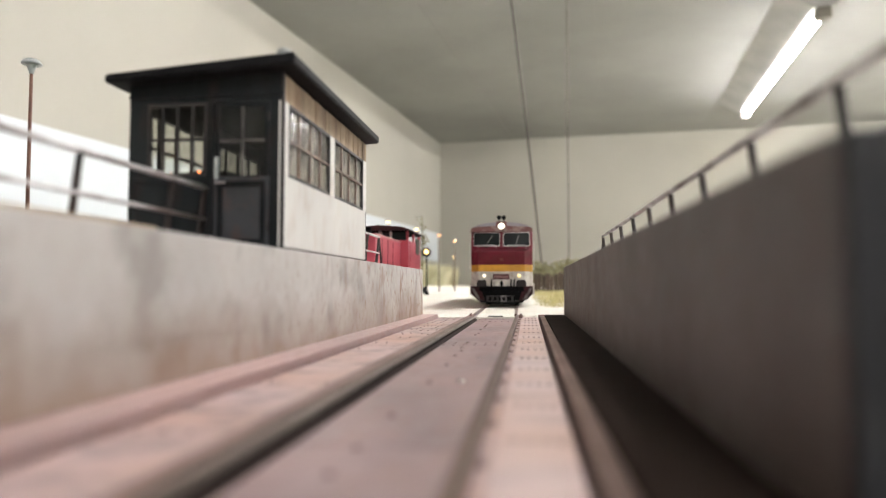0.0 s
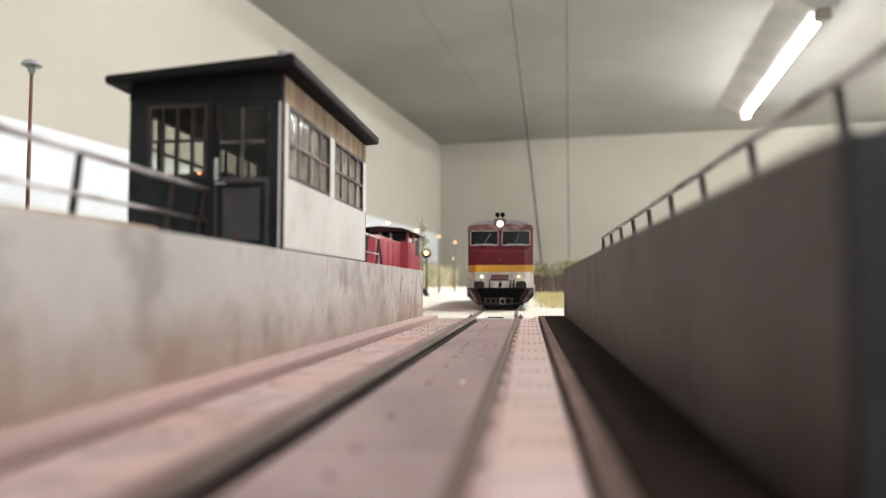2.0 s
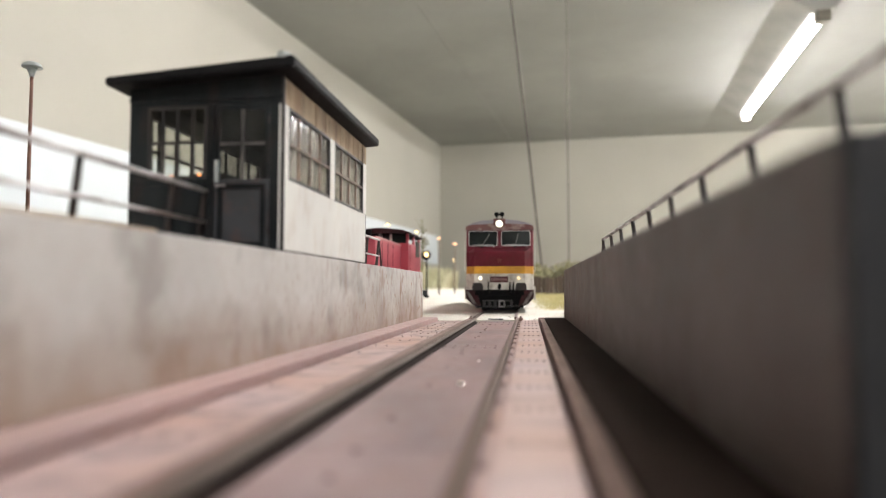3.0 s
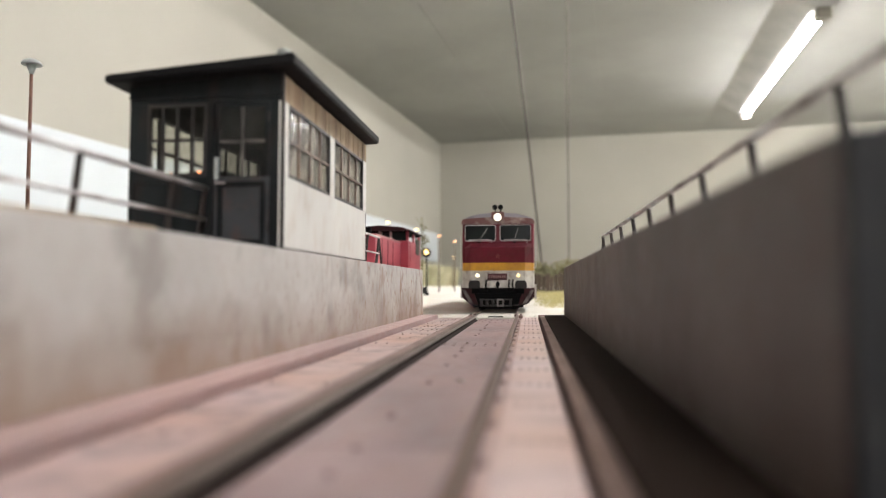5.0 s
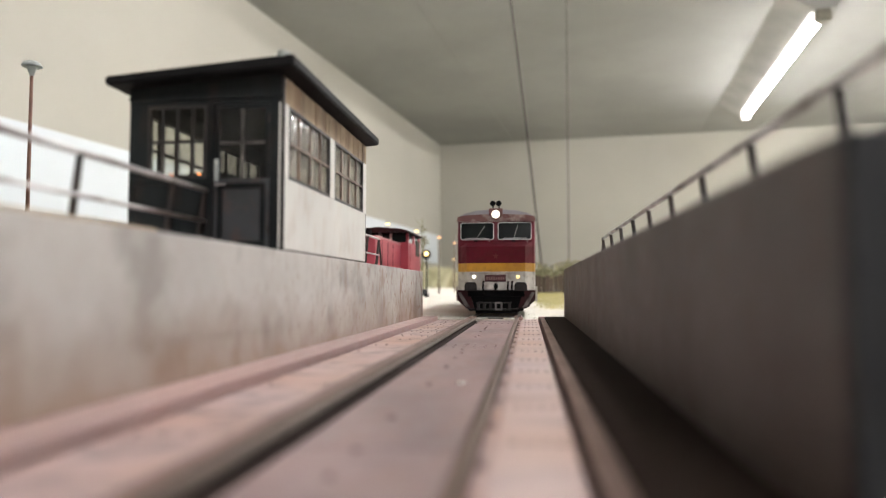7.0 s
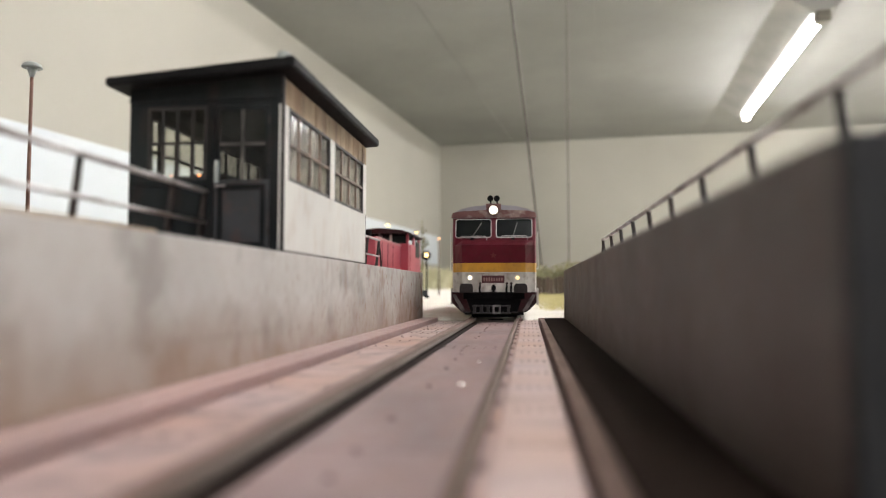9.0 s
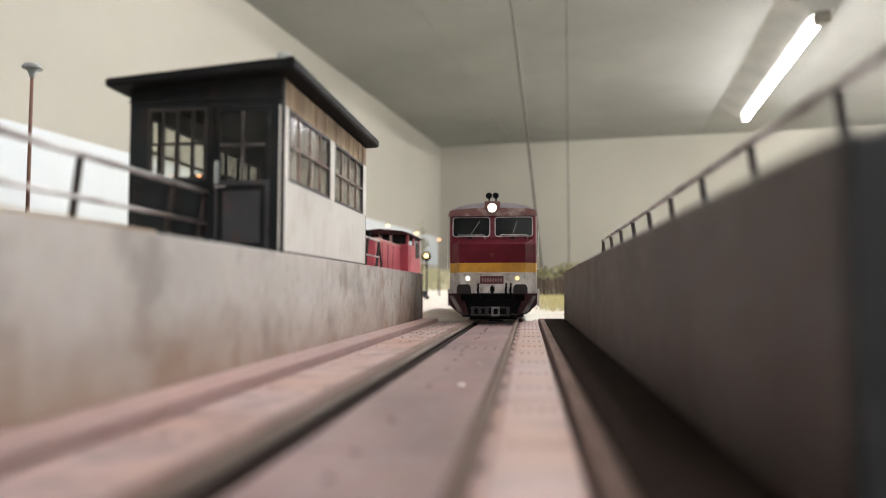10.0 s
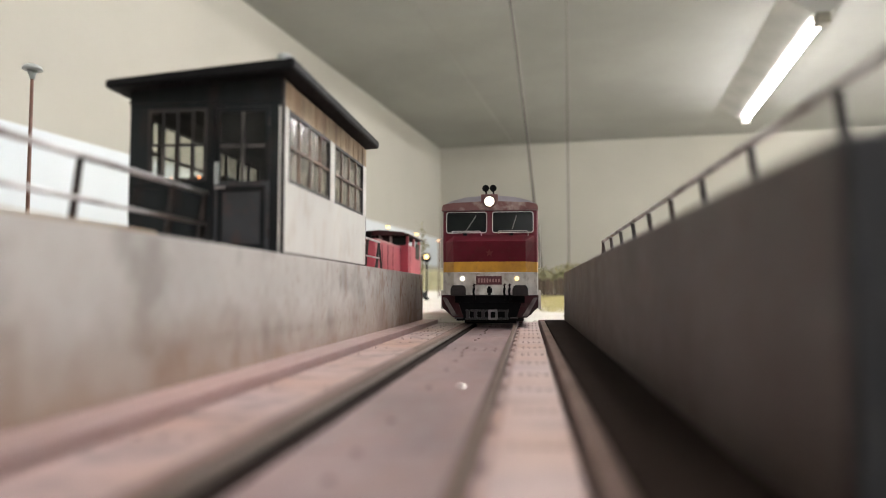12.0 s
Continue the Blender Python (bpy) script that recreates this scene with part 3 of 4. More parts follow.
    for z in (3.0, 24.0):
        part("hinge", tube((-2.75, 0.0, z), (-2.75, 0.0, z + 1.5), 0.25), FRAME_PAINT, d)
    # far side and back
    part("back_panel", box(-W, 0, L - k, L - 0.02, 0, Z0), CABIN_DARK, t)
    part("back_header", bm_prism(bmesh.new(), [(-W, Z1), (-1, Z1), (-1, under(0) - 0.2), (-W, under(-W))], L - k, L - 0.02), CABIN_DARK, t)
    for x0, x1 in ((-W, -27.6), (-16.2, -14.4), (-2.8, -1)):
        part("back_post", box(x0, x1, L - k, L - 0.02, Z0, Z1), CABIN_DARK, t)
    window_grid(t, "y", -27.6, -16.2, Z0, Z1, L - 0.45, 4, 2)
    window_grid(t, "y", -14.4, -2.8, Z0, Z1, L - 0.45, 4, 2)
    part("far_panel", box(-W, -W + k, k, L - k, 0, Z0), CABIN_DARK, t)
    part("far_header", box(-W, -W + k, k, L - k, Z1, under(-W) - 0.05), CABIN_DARK, t)
    for y0, y1 in ((k, wa[0]), (wa[1], wb[0]), (wb[1], L - k)):
        part("far_post", box(-W, -W + k, y0, y1, Z0, Z1), CABIN_DARK, t)
    window_grid(t, "x", wa[0], wa[1], Z0, Z1, -W + 0.45, 4, 2)
    window_grid(t, "x", wb[0], wb[1], Z0, Z1, -W + 0.45, 4, 2)
    # roof slab
    bm = bm_prism(bmesh.new(), [(-33.2, under(-33.2)), (3.2, under(3.2)), (3.2, 35.4), (-33.2, 32.5)], -4.0, L + 2.0)
    bmesh.ops.bevel(bm, geom=list(bm.edges), offset=0.3 * MM, segments=2, affect="EDGES")
    part("roof", bm, ROOF_FELT, t, "black felt roof slab")
    part("roof_cap", bm_lathe(bmesh.new(), [(1.3, -0.5), (1.3, 0.5), (1.0, 0.95), (0.4, 1.2)], 16, (0.9, -2.6, 35.3)), LAMP_CAP, t, "small shiny grey roof vent", True)
    # added box with glowing spots, in place of orange reflections in the glass
    c = part("glint_stand", box(-W + 1.2, -20.5, 21.5, 32, 0.4, 18.4, 0.3), CABIN_DARK, t, "added dark box carrying orange spots for the window glass")
    for x, z in ((-26.6, 18.0), (-26.4, 17.0), (-22.4, 18.2)):
        part("glint_spot", bm_lathe(bmesh.new(), [(0.24, 0.2), (0.24, -0.5), (0.12, -0.6)], 10, (x, 21.5, z), "y"), ORANGE_GLINT, c, "added orange glow spot seen in the window")
    part("floor_plate", box(-W + k, -k, k, L - k, 0.0, 0.4), CABIN_DARK, t)
    return t


cabin()


# ---- lamp posts of the yard ----
def yard_lamp(x, y, height, lit=None, z0=None, r=0.55):
    z = ground_z(x * MM, y * MM) / MM if z0 is None else z0
    t = thing("yard_lamp", (x, y, z), "slim rusty brown yard lamp with grey mushroom cap" if lit is None else "slim yard lamp with a glowing warm bulb", "lamp post", "yard lamps")
    part("post", tube((0, 0, 0), (0, 0, height - 4.0), r * 1.15, r * 0.85, 10), RUSTY_POST, t, smooth=True)
    part("neck", bm_lathe(bmesh.new(), [(r, height - 4.2), (r * 1.4, height - 3.4), (1.5, height - 1.6)], 12), LAMP_CAP, t, "grey lamp neck", True)
    part("cap", bm_lathe(bmesh.new(), [(2.7, height - 1.5), (2.75, height - 1.2), (2.3, height - 0.4), (1.4, height + 0.1), (0.4, height + 0.3)], 20), LAMP_CAP, t, "grey mushroom cap", True)
    if lit is not None:
        part("bulb", bm_lathe(bmesh.new(), [(0.5, height - 3.6), (1.9, height - 2.9), (2.1, height - 2.2), (1.5, height - 1.5)], 12), lit, t, "glowing bulb", True)
    return t


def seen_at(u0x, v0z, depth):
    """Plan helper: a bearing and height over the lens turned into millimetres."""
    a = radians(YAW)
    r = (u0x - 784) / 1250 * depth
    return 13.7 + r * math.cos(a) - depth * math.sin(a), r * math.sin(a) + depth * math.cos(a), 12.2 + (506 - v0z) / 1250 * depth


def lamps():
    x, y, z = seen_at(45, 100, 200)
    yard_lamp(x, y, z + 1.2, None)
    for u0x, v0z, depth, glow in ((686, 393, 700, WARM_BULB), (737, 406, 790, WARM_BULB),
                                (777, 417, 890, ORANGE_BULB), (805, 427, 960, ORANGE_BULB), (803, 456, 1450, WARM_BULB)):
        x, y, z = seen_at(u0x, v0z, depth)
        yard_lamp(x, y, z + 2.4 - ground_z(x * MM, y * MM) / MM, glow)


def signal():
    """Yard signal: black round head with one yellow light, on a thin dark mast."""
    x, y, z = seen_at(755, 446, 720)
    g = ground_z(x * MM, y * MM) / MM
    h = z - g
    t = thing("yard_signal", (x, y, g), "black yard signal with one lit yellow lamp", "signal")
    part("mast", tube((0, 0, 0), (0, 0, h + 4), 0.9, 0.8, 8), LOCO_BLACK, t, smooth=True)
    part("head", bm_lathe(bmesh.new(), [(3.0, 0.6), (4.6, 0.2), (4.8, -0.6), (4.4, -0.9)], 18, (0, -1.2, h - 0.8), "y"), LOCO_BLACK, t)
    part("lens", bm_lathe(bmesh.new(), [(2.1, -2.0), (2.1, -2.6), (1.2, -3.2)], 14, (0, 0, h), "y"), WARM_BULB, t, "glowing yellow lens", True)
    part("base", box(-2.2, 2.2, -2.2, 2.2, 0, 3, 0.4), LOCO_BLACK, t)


lamps()
signal()


# ---- track beyond the bridge ----
def track_x(y):
    return -0.00025 - (y - 0.257) * 0.0076


def yard_track():
    t = thing("yard_track", (0, 0, 0), "rusty rails sunk in pale ballast", "track")
    for side in (1, -1):
        bm = bm_prism(bmesh.new(), rail_outline(side * 8.25, side), 304.5, 1500.0)
        bm_prism(bm, rail_outline(side * 8.25, side, True), 304.5, 1500.0)
        for v in bm.verts:
            v.co.x += track_x(v.co.y)
            v.co.z += 0.0012 + ground_z(0, v.co.y)
        part("rail", bm, RAIL_STEEL, t)
    part("lock_bar", box(-3.6, 2.8, 305.4, 306.4, -1.6, -0.7, 0.1), LOCO_BLACK, t, "black locking bar")


yard_track()

# ---- the diesel locomotive ----
MAROON = material("maroon_loco_paint", (0.14, 0.011, 0.024), 0.5, scale=90, other=(0.092, 0.008, 0.015), fine=500, third=(0.09, 0.03, 0.028), third_amount=0.35, bump=0.04)
MAROON.node_tree.nodes["Principled BSDF"].inputs["Specular IOR Level"].default_value = 0.22
STAR_RED = material("dull_red_star", (0.16, 0.022, 0.02), 0.5, scale=200, fine=900)
FADED = material("faded_figures", (0.30, 0.17, 0.16), 0.5, scale=200, fine=900)
DIRTY_RED = material("grimy_maroon_paint", (0.042, 0.007, 0.010), 0.65, scale=120, other=(0.012, 0.007, 0.007), fine=500, third=(0.06, 0.04, 0.035), third_amount=0.35)
DIRTY_RED.node_tree.nodes["Principled BSDF"].inputs["Specular IOR Level"].default_value = 0.2
YELLOW = material("yellow_loco_stripe", (0.60, 0.31, 0.022), 0.42, scale=120, other=(0.43, 0.21, 0.02), fine=600, third=(0.25, 0.12, 0.03), third_amount=0.4, bump=0.04)
IVORY = material("dirty_ivory_paint", (0.64, 0.62, 0.575), 0.5, scale=110, other=(0.34, 0.305, 0.27), fine=330, third=(0.14, 0.10, 0.08), third_amount=0.75)
WORN_IVORY = material("worn_ivory_paint", (0.17, 0.15, 0.14), 0.6, scale=230, other=(0.035, 0.018, 0.019), fine=700)
# roof grey with the ceiling's bluish reflection mixed into the colour
ROOF_BLUE = material("sheen_blue_grey_roof_paint", (0.33, 0.315, 0.36), 0.4, scale=90, other=(0.22, 0.21, 0.23), fine=700)
ROOF_GREY = material("weathered_roof_paint", (0.17, 0.075, 0.065), 0.5, scale=160, other=(0.12, 0.035, 0.035), fine=260, third=(0.46, 0.40, 0.36), third_amount=0.8)
PLATE_RED = material("red_number_plate", (0.075, 0.010, 0.014), 0.4, scale=200, fine=900)
SILVER = material("silver_trim", (0.62, 0.60, 0.58), 0.32, 0.4, scale=200, fine=900)
PLOUGH = material("dull_plough_steel", (0.028, 0.026, 0.026), 0.5, 0.3, scale=200, fine=900)
BRIGHT_STEEL = material("rubbed_steel", (0.26, 0.25, 0.245), 0.4, 0.5, scale=260, other=(0.09, 0.083, 0.08), fine=900)
STEEL_GREY = material("grey_steel", (0.20, 0.19, 0.18), 0.45, 0.3, scale=200, fine=900)
SOOT_BROWN = material("brown_black_grime", (0.008, 0.006, 0.006), 0.7, scale=140, other=(0.018, 0.012, 0.010), fine=600)
CAB_GLASS = material("dark_cab_glass", (0.007, 0.009, 0.009), 0.08, scale=60, other=(0.014, 0.017, 0.016), fine=600, bump=0.0)
CAB_GLASS.node_tree.nodes["Principled BSDF"].inputs["Specular IOR Level"].default_value = 0.15
LENS_WARM = glowing("headlamp_glow", (1.0, 0.88, 0.6), 2.0)
LENS_TOP = glowing("top_headlamp_glow", (1.0, 0.90, 0.70), 1.05)
LENS_DIM = glowing("dim_lamp_glow", (1.0, 0.72, 0.20), 1.3)


def band(z0, z1, front0, front1, length=190.0, half0=17.6, half1=17.6):
    """One colour band of the body: rounded front in plan. front: y at the centre, the facet edge and the corner."""
    bm = bmesh.new()
    rows = []
    for z, fr, half in ((z0, front0, half0), (z1, front1, half1)):
        c, e, s = fr
        row = [(-half, length), (-half, s + 3.0), (-half + 0.5, s + 0.8), (-half + 1.4, s), (-13.0, e), (0, c), (13.0, e), (half - 1.4, s), (half - 0.5, s + 0.8), (half, s + 3.0), (half, length)]
        rows.append([bm.verts.new(Vector((x, y, z)) * MM) for x, y in row])
    a, b = rows
    n = len(a)
    for i in range(n):
        bm.faces.new((a[i], a[(i + 1) % n], b[(i + 1) % n], b[i]))
    bm.faces.new(a)
    bm.faces.new(b)
    bmesh.ops.recalc_face_normals(bm, faces=bm.faces)
    return bm


def bm_ring(bm, x0, x1, z0, z1, r, w, y0, y1):
    """A round-cornered frame of width w in the x-z plane, from y0 to y1."""
    def outline(q, rr):
        pts = []
        for cx, cz, a0 in ((x1 - q - rr, z1 - q - rr, 0), (x0 + q + rr, z1 - q - rr, 90), (x0 + q + rr, z0 + q + rr, 180), (x1 - q - rr, z0 + q + rr, 270)):
            for k in range(5):
                a = radians(a0 + 22.5 * k)
                pts.append((cx + rr * math.cos(a), cz + rr * math.sin(a)))
        return pts
    loops = [[bm.verts.new(Vector((x, y, z)) * MM) for x, z in outline(q, rr)] for q, rr, y in ((0, r, y1), (0, r, y0 + 0.1), (0.1, r, y0), (w, max(0.2, r - w), y0), (w, max(0.2, r - w), y1))]
    n = len(loops[0])
    for a, b in zip(loops, loops[1:] + loops[:1]):
        for i in range(n):
            bm.faces.new((a[i], a[(i + 1) % n], b[(i + 1) % n], b[i]))
    bmesh.ops.recalc_face_normals(bm, faces=bm.faces)
    return bm


def wheelset(parent, y):
    bm = bmesh.new()
    bm_tube(bm, (-12, 0, 0), (12, 0, 0), 1.0, n=10)
    for s in (1, -1):
        bm_lathe(bm, [(5.0, s * 7.2), (6.3, s * 7.3), (6.3, s * 7.9), (5.75, s * 8.2), (5.7, s * 10.2), (4.9, s * 10.3), (4.6, s * 9.8), (1.6, s * 9.6)], 24, axis="x")
        for i in range(3):
            bm_box(bm, s * 9.5 - 0.4, s * 9.5 + 0.4, -0.5, 0.5, -4.8, 4.8)
    w = part("wheelset", bm, LOCO_BLACK, parent)
    w.location = Vector((0, y, 5.7)) * MM
    return w


def locomotive():
    """Local space: nose at y=0 looking to -y, rail top at z=0."""
    t = thing("diesel_locomotive", (0, 401, 0), "maroon and ivory model diesel locomotive with yellow waist stripe, lamps lit", "locomotive")
    part("skirt_band", band(10.8, 19.1, (-0.5, -0.3, 3.4), (-0.7, -0.5, 3.4)), IVORY, t, "dirty ivory lower body")
    part("stripe_band", band(19.1, 22.9, (-0.85, -0.65, 3.4), (-1.2, -0.9, 3.5)), YELLOW, t, "yellow waist stripe")
    part("nose_band", band(22.9, 30.2, (-1.2, -0.9, 3.3), (-3.9, -3.2, 1.8)), MAROON, t)
    part("nose_ledge", band(30.2, 32.5, (-3.9, -3.2, 1.8), (0.7, 0.9, 2.4)), MAROON, t)
    part("window_band", band(32.5, 42.0, (0.9, 1.1, 2.4), (2.6, 2.8, 3.8)), MAROON, t)
    # roof
    arch = [(-17.6, 42.0), (-17.7, 43.0), (-17.2, 44.3), (-14, 45.8), (-9, 47.0), (0, 47.7), (9, 47.0), (14, 45.8), (17.2, 44.3), (17.7, 43.0), (17.6, 42.0)]
    part("roof", bm_prism(bmesh.new(), arch, 4.5, 190), ROOF_BLUE, t, "weathered arched roof, ceiling sheen in its blue-grey", False)
    lip = [(-17.7, 41.8), (-17.5, 43.0), (-17.0, 44.0), (-14, 44.6), (0, 45.2), (14, 44.6), (17.0, 44.0), (17.6, 43.0), (17.7, 41.8)]
    part("roof_brow", bm_prism(bmesh.new(), lip, 1.2, 4.6), ROOF_GREY, t, "rust-blotched brow")
    # windscreens
    for s in (-1, 1):
        x0, x1 = sorted((s * 0.9, s * 16.0))
        bm = bmesh.new()
        lean = 0.165
        def leaned(bm):
            for v in bm.verts:
                v.co.y += (v.co.z - 0.033) * lean
            return bm
        y = 0.75
        w = part("windscreen", leaned(bm_ring(bm, x0, x1, 33.4, 41.4, 1.1, 0.32, y - 0.1, y + 1.4)), SILVER, t, "silver-framed dark windscreen")
        part("gasket", leaned(bm_ring(bmesh.new(), x0 + 0.32, x1 - 0.32, 33.72, 41.08, 0.85, 0.4, y + 0.1, y + 1.4)), LOCO_BLACK, w, "black rubber gasket")
        part("pane", leaned(box(x0 + 0.4, x1 - 0.4, y + 0.25, y + 1.5, 33.8, 41.0)), CAB_GLASS, w)
        mx = (x0 + x1) / 2
        rake = 4.0 if s < 0 else 1.9
        bm = tube((mx - 0.6, y - 0.2, 33.6), (mx - 0.6 + rake, y + 0.7, 39.4), 0.15, n=6)
        bm_tube(bm, (mx - 0.6 + rake * 0.35, y, 35.6), (mx - 0.6 + rake, y + 0.6, 39.8), 0.22, 0.14, 6)
        part("wiper", bm, STEEL_GREY, w, "dull grey wiper")
        part("wiper_spindle", box(mx - 1.2, mx + 0.2, y - 0.6, y + 0.4, 32.5, 33.4, 0.15), LOCO_BLACK, w, "black wiper spindle")
        bm = tube((mx - 5.0, -1.4, 33.95), (mx + 5.0, -1.4, 33.95), 0.17, n=6)
        bm_tube(bm, (mx + 5.0, -1.4, 33.95), (mx + 5.5, -1.3, 33.3), 0.17, n=6)
        bm_tube(bm, (mx + 5.5, -1.3, 33.3), (mx + 5.5, 0.9, 32.4), 0.17, n=6)
        bm_tube(bm, (mx - 5.0, -1.4, 33.95), (mx - 5.2, 0.9, 33.2), 0.17, n=6)
        part("grab_rail", bm, SILVER, t)
    # lamps
    part("lamp_box", box(-3.1, 3.1, 0.8, 6, 42.1, 47.7, 0.5), ROOF_GREY, t)
    part("top_headlamp", bm_lathe(bmesh.new(), [(1.85, 0.6), (1.85, 0.0), (1.65, -0.2), (0.8, -0.45)], 24, (0, 0, 44.9), "y"), LENS_TOP, t, "bright round top headlamp", True)
    part("headlamp_rim", bm_lathe(bmesh.new(), [(2.25, 1.0), (2.25, 0.1), (2.1, -0.05), (1.95, 0.08)], 24, (0, 0, 44.9), "y"), DIRTY_RED, t, "dark red headlamp rim", True)
    for s in (-1, 1):
        ring = part("lamp_bezel", bm_lathe(bmesh.new(), [(1.4, 0.6), (1.4, -0.75), (1.1, -0.9), (0.95, -0.6)], 16, (s * 9.8, 0, 16.8), "y"), SILVER, t, "", True)
        part("lens", bm_lathe(bmesh.new(), [(0.78, -0.5), (0.78, -0.75), (0.4, -1.0)], 16, (s * 9.8, 0, 16.8), "y"), LENS_WARM if s < 0 else LENS_DIM, ring, "lit marker lamp lens", True)
        horn = part("horn", bm_lathe(bmesh.new(), [(0.3, 6), (0.45, 3.5), (0.8, 2.2), (1.25, 1.6), (1.3, 1.4), (0.9, 1.7)], 14, (s * 1.35, 0, 49.9), "y"), LOCO_BLACK, t, "black air horn", True)
        part("stem", box(s * 1.35 - 0.3, s * 1.35 + 0.3, 4.2, 5.2, 47.2, 50.0), LOCO_BLACK, horn)
        # buffers
        bf = part("buffer", bm_lathe(bmesh.new(), [(1.3, 1.0), (1.3, -2.6), (0.9, -2.7), (0.9, -4.6)], 14, (s * 11.0, 0, 12.6), "y"), LOCO_BLACK, t, "black buffer")
        head = [(-2.7, 10.6), (2.7, 10.6), (2.8, 13.0), (2.1, 14.4), (-2.1, 14.4), (-2.8, 13.0)]
        bm = bm_prism(bmesh.new(), [(s * 11.0 + x, z) for x, z in head], -5.4, -4.5)
        bmesh.ops.bevel(bm, geom=list(bm.edges), offset=0.25 * MM, segments=2, affect="EDGES")
        part("head", bm, SOOT_BROWN, bf, "brown-black buffer head")
        # skirt sides
        bm = bm_prism(bmesh.new(), [(s * 17.5, 10.8), (s * 17.4, 6.4), (s * 13.4, 2.7), (s * 9.6, 2.7), (s * 12.4, 10.8)], 0.2, 13)
        part("skirt", bm, DIRTY_RED, t, "grimy maroon lower skirt")
        for xa, za, xb, zb in ((17.3, 9.9, 13.6, 3.2),):
            bm = bm_prism(bmesh.new(), [(s * xa, za), (s * (xa - 1.5), za), (s * (xb - 1.9), zb), (s * xb, zb)], -0.05, 0.5)
            part("chevron", bm, WORN_IVORY, t, "worn ivory warning stripe")
        part("side_handrail", bm_tube(tube((s * 18.3, 3.6, 20.5), (s * 18.3, 3.6, 36.0), 0.17, n=6), (s * 18.3, 3.6, 20.5), (s * 17.4, 3.6, 20.5), 0.17, n=6), SILVER, t)
        part("side_step", box(s * 18.0 - 0.5, s * 18.0 + 0.5, 6, 9, 5.6, 12.5, 0.1), IVORY, t)
        part("side_frame", box(s * 14.0 - 1.2, s * 14.0 + 1.2, 14, 66, 3.0, 10.9, 0.4), LOCO_BLACK, t)
        part("side_frame", box(s * 14.0 - 1.2, s * 14.0 + 1.2, 124, 176, 3.0, 10.9, 0.4), LOCO_BLACK, t)
    # number plate with bars for its figures
    p = part("number_plate", box(-4.9, 4.4, -0.95, -0.3, 14.6, 17.7, 0.12), PLATE_RED, t, "red plate with raised pale figures")
    for i in range(8):
        x = -4.2 + i * 1.04
        h = 0.75 if i < 4 else 0.6
        part("figure_bar", box(x, x + 0.62, -1.03, -0.9, 16.1 - h, 16.1 + h), FADED, p)
    # star
    bm = bmesh.new()
    pts = [((1.5 if i % 2 == 0 else 0.62) * math.sin(math.pi * i / 5), 26.0 + (1.5 if i % 2 == 0 else 0.62) * math.cos(math.pi * i / 5)) for i in range(10)]
    bm_prism(bm, pts, 0.0, 0.5)
    for v in bm.verts:
        v.co.y -= 0.00135 + (v.co.z - 0.0229) * 0.37
    part("star", bm, STAR_RED, t, "small raised red star")
    # ledge strips under the stripe
    for x0, x1 in ((-13.5, -2.6), (2.2, 13.2)):
        part("trim_strip", box(x0, x1, -1.0, -0.3, 18.75, 19.1, 0.05), SILVER, t)
    # buffer beam, coupler, hoses, plough
    part("buffer_beam", box(-12.6, 12.6, -0.2, 6, 8.0, 10.9, 0.2), LOCO_BLACK, t)
    bm = box(-0.9, 0.9, -2.6, 0, 11.6, 13.4, 0.3)
    bm_box(bm, -0.5, 0.5, -3.4, -2.2, 10.9, 14.0, 0.25)
    part("coupling_hook", bm, LOCO_BLACK, t)
    for x in (-5.6, 5.4, 7.2):
        bm = tube((x, -0.6, 14.9), (x, -1.2, 13.2), 0.28, n=8)
        bm_tube(bm, (x, -1.2, 13.2), (x - 0.2, -1.8, 12.0), 0.5, 0.42, 8)
        bm_tube(bm, (x - 0.2, -1.8, 12.0), (x + 0.3, -1.0, 9.2), 0.4, n=8)
        h = part("brake_hose", bm, LOCO_BLACK, t, "black brake hose", True)
        part("tap", tube((x - 0.5, -1.5, 14.3), (x + 0.6, -1.5, 14.6), 0.18, n=6), DIRTY_RED, h, "dull red tap")
    part("sill_lip", box(-9.6, 9.6, -0.9, 0.2, 10.5, 10.95, 0.12), SOOT_BROWN, t)
    bm = bmesh.new()
    for i in range(6):
        if i not in (3, 4):
            x = -8.0 + i * 2.8
            bm_box(bm, x - 0.6, x + 0.6, -0.6, 0.4, 2.5, 5.0)
    bm_box(bm, -8.8, 6.9, -0.7, 0.5, 4.9, 5.5, 0.1)
    bm_box(bm, -8.8, 6.9, -0.7, 0.5, 1.9, 2.6, 0.1)
    pl = part("plough", bm, PLOUGH, t, "slotted dull grey plough")
    bm = bm_ring(bmesh.new(), -0.5, 2.8, 1.85, 5.55, 0.4, 0.75, -0.95, 0.3)
    part("rubbed_plate", bm, BRIGHT_STEEL, pl, "rubbed bright steel middle")
    for x in (-11.4, 8.6):
        part("foot_step", box(x - 1.4, x + 1.4, -0.4, 2.5, 2.2, 2.8, 0.1), SOOT_BROWN, t)
    part("underframe", box(-12.2, 12.2, 0.8, 12, 1.5, 10.8), LOCO_BLACK, t)
    part("rail_guard", box(-9.4, 9.4, 3, 11, 0.5, 1.6, 0.2), LOCO_BLACK, t)
    part("frame_beam", box(-9, 9, 66, 124, 4, 10.9), LOCO_BLACK, t)
    wheels = [wheelset(t, y) for y in (27, 54, 136, 163)]
    return t, wheels


LOCO, WHEELS = locomotive()


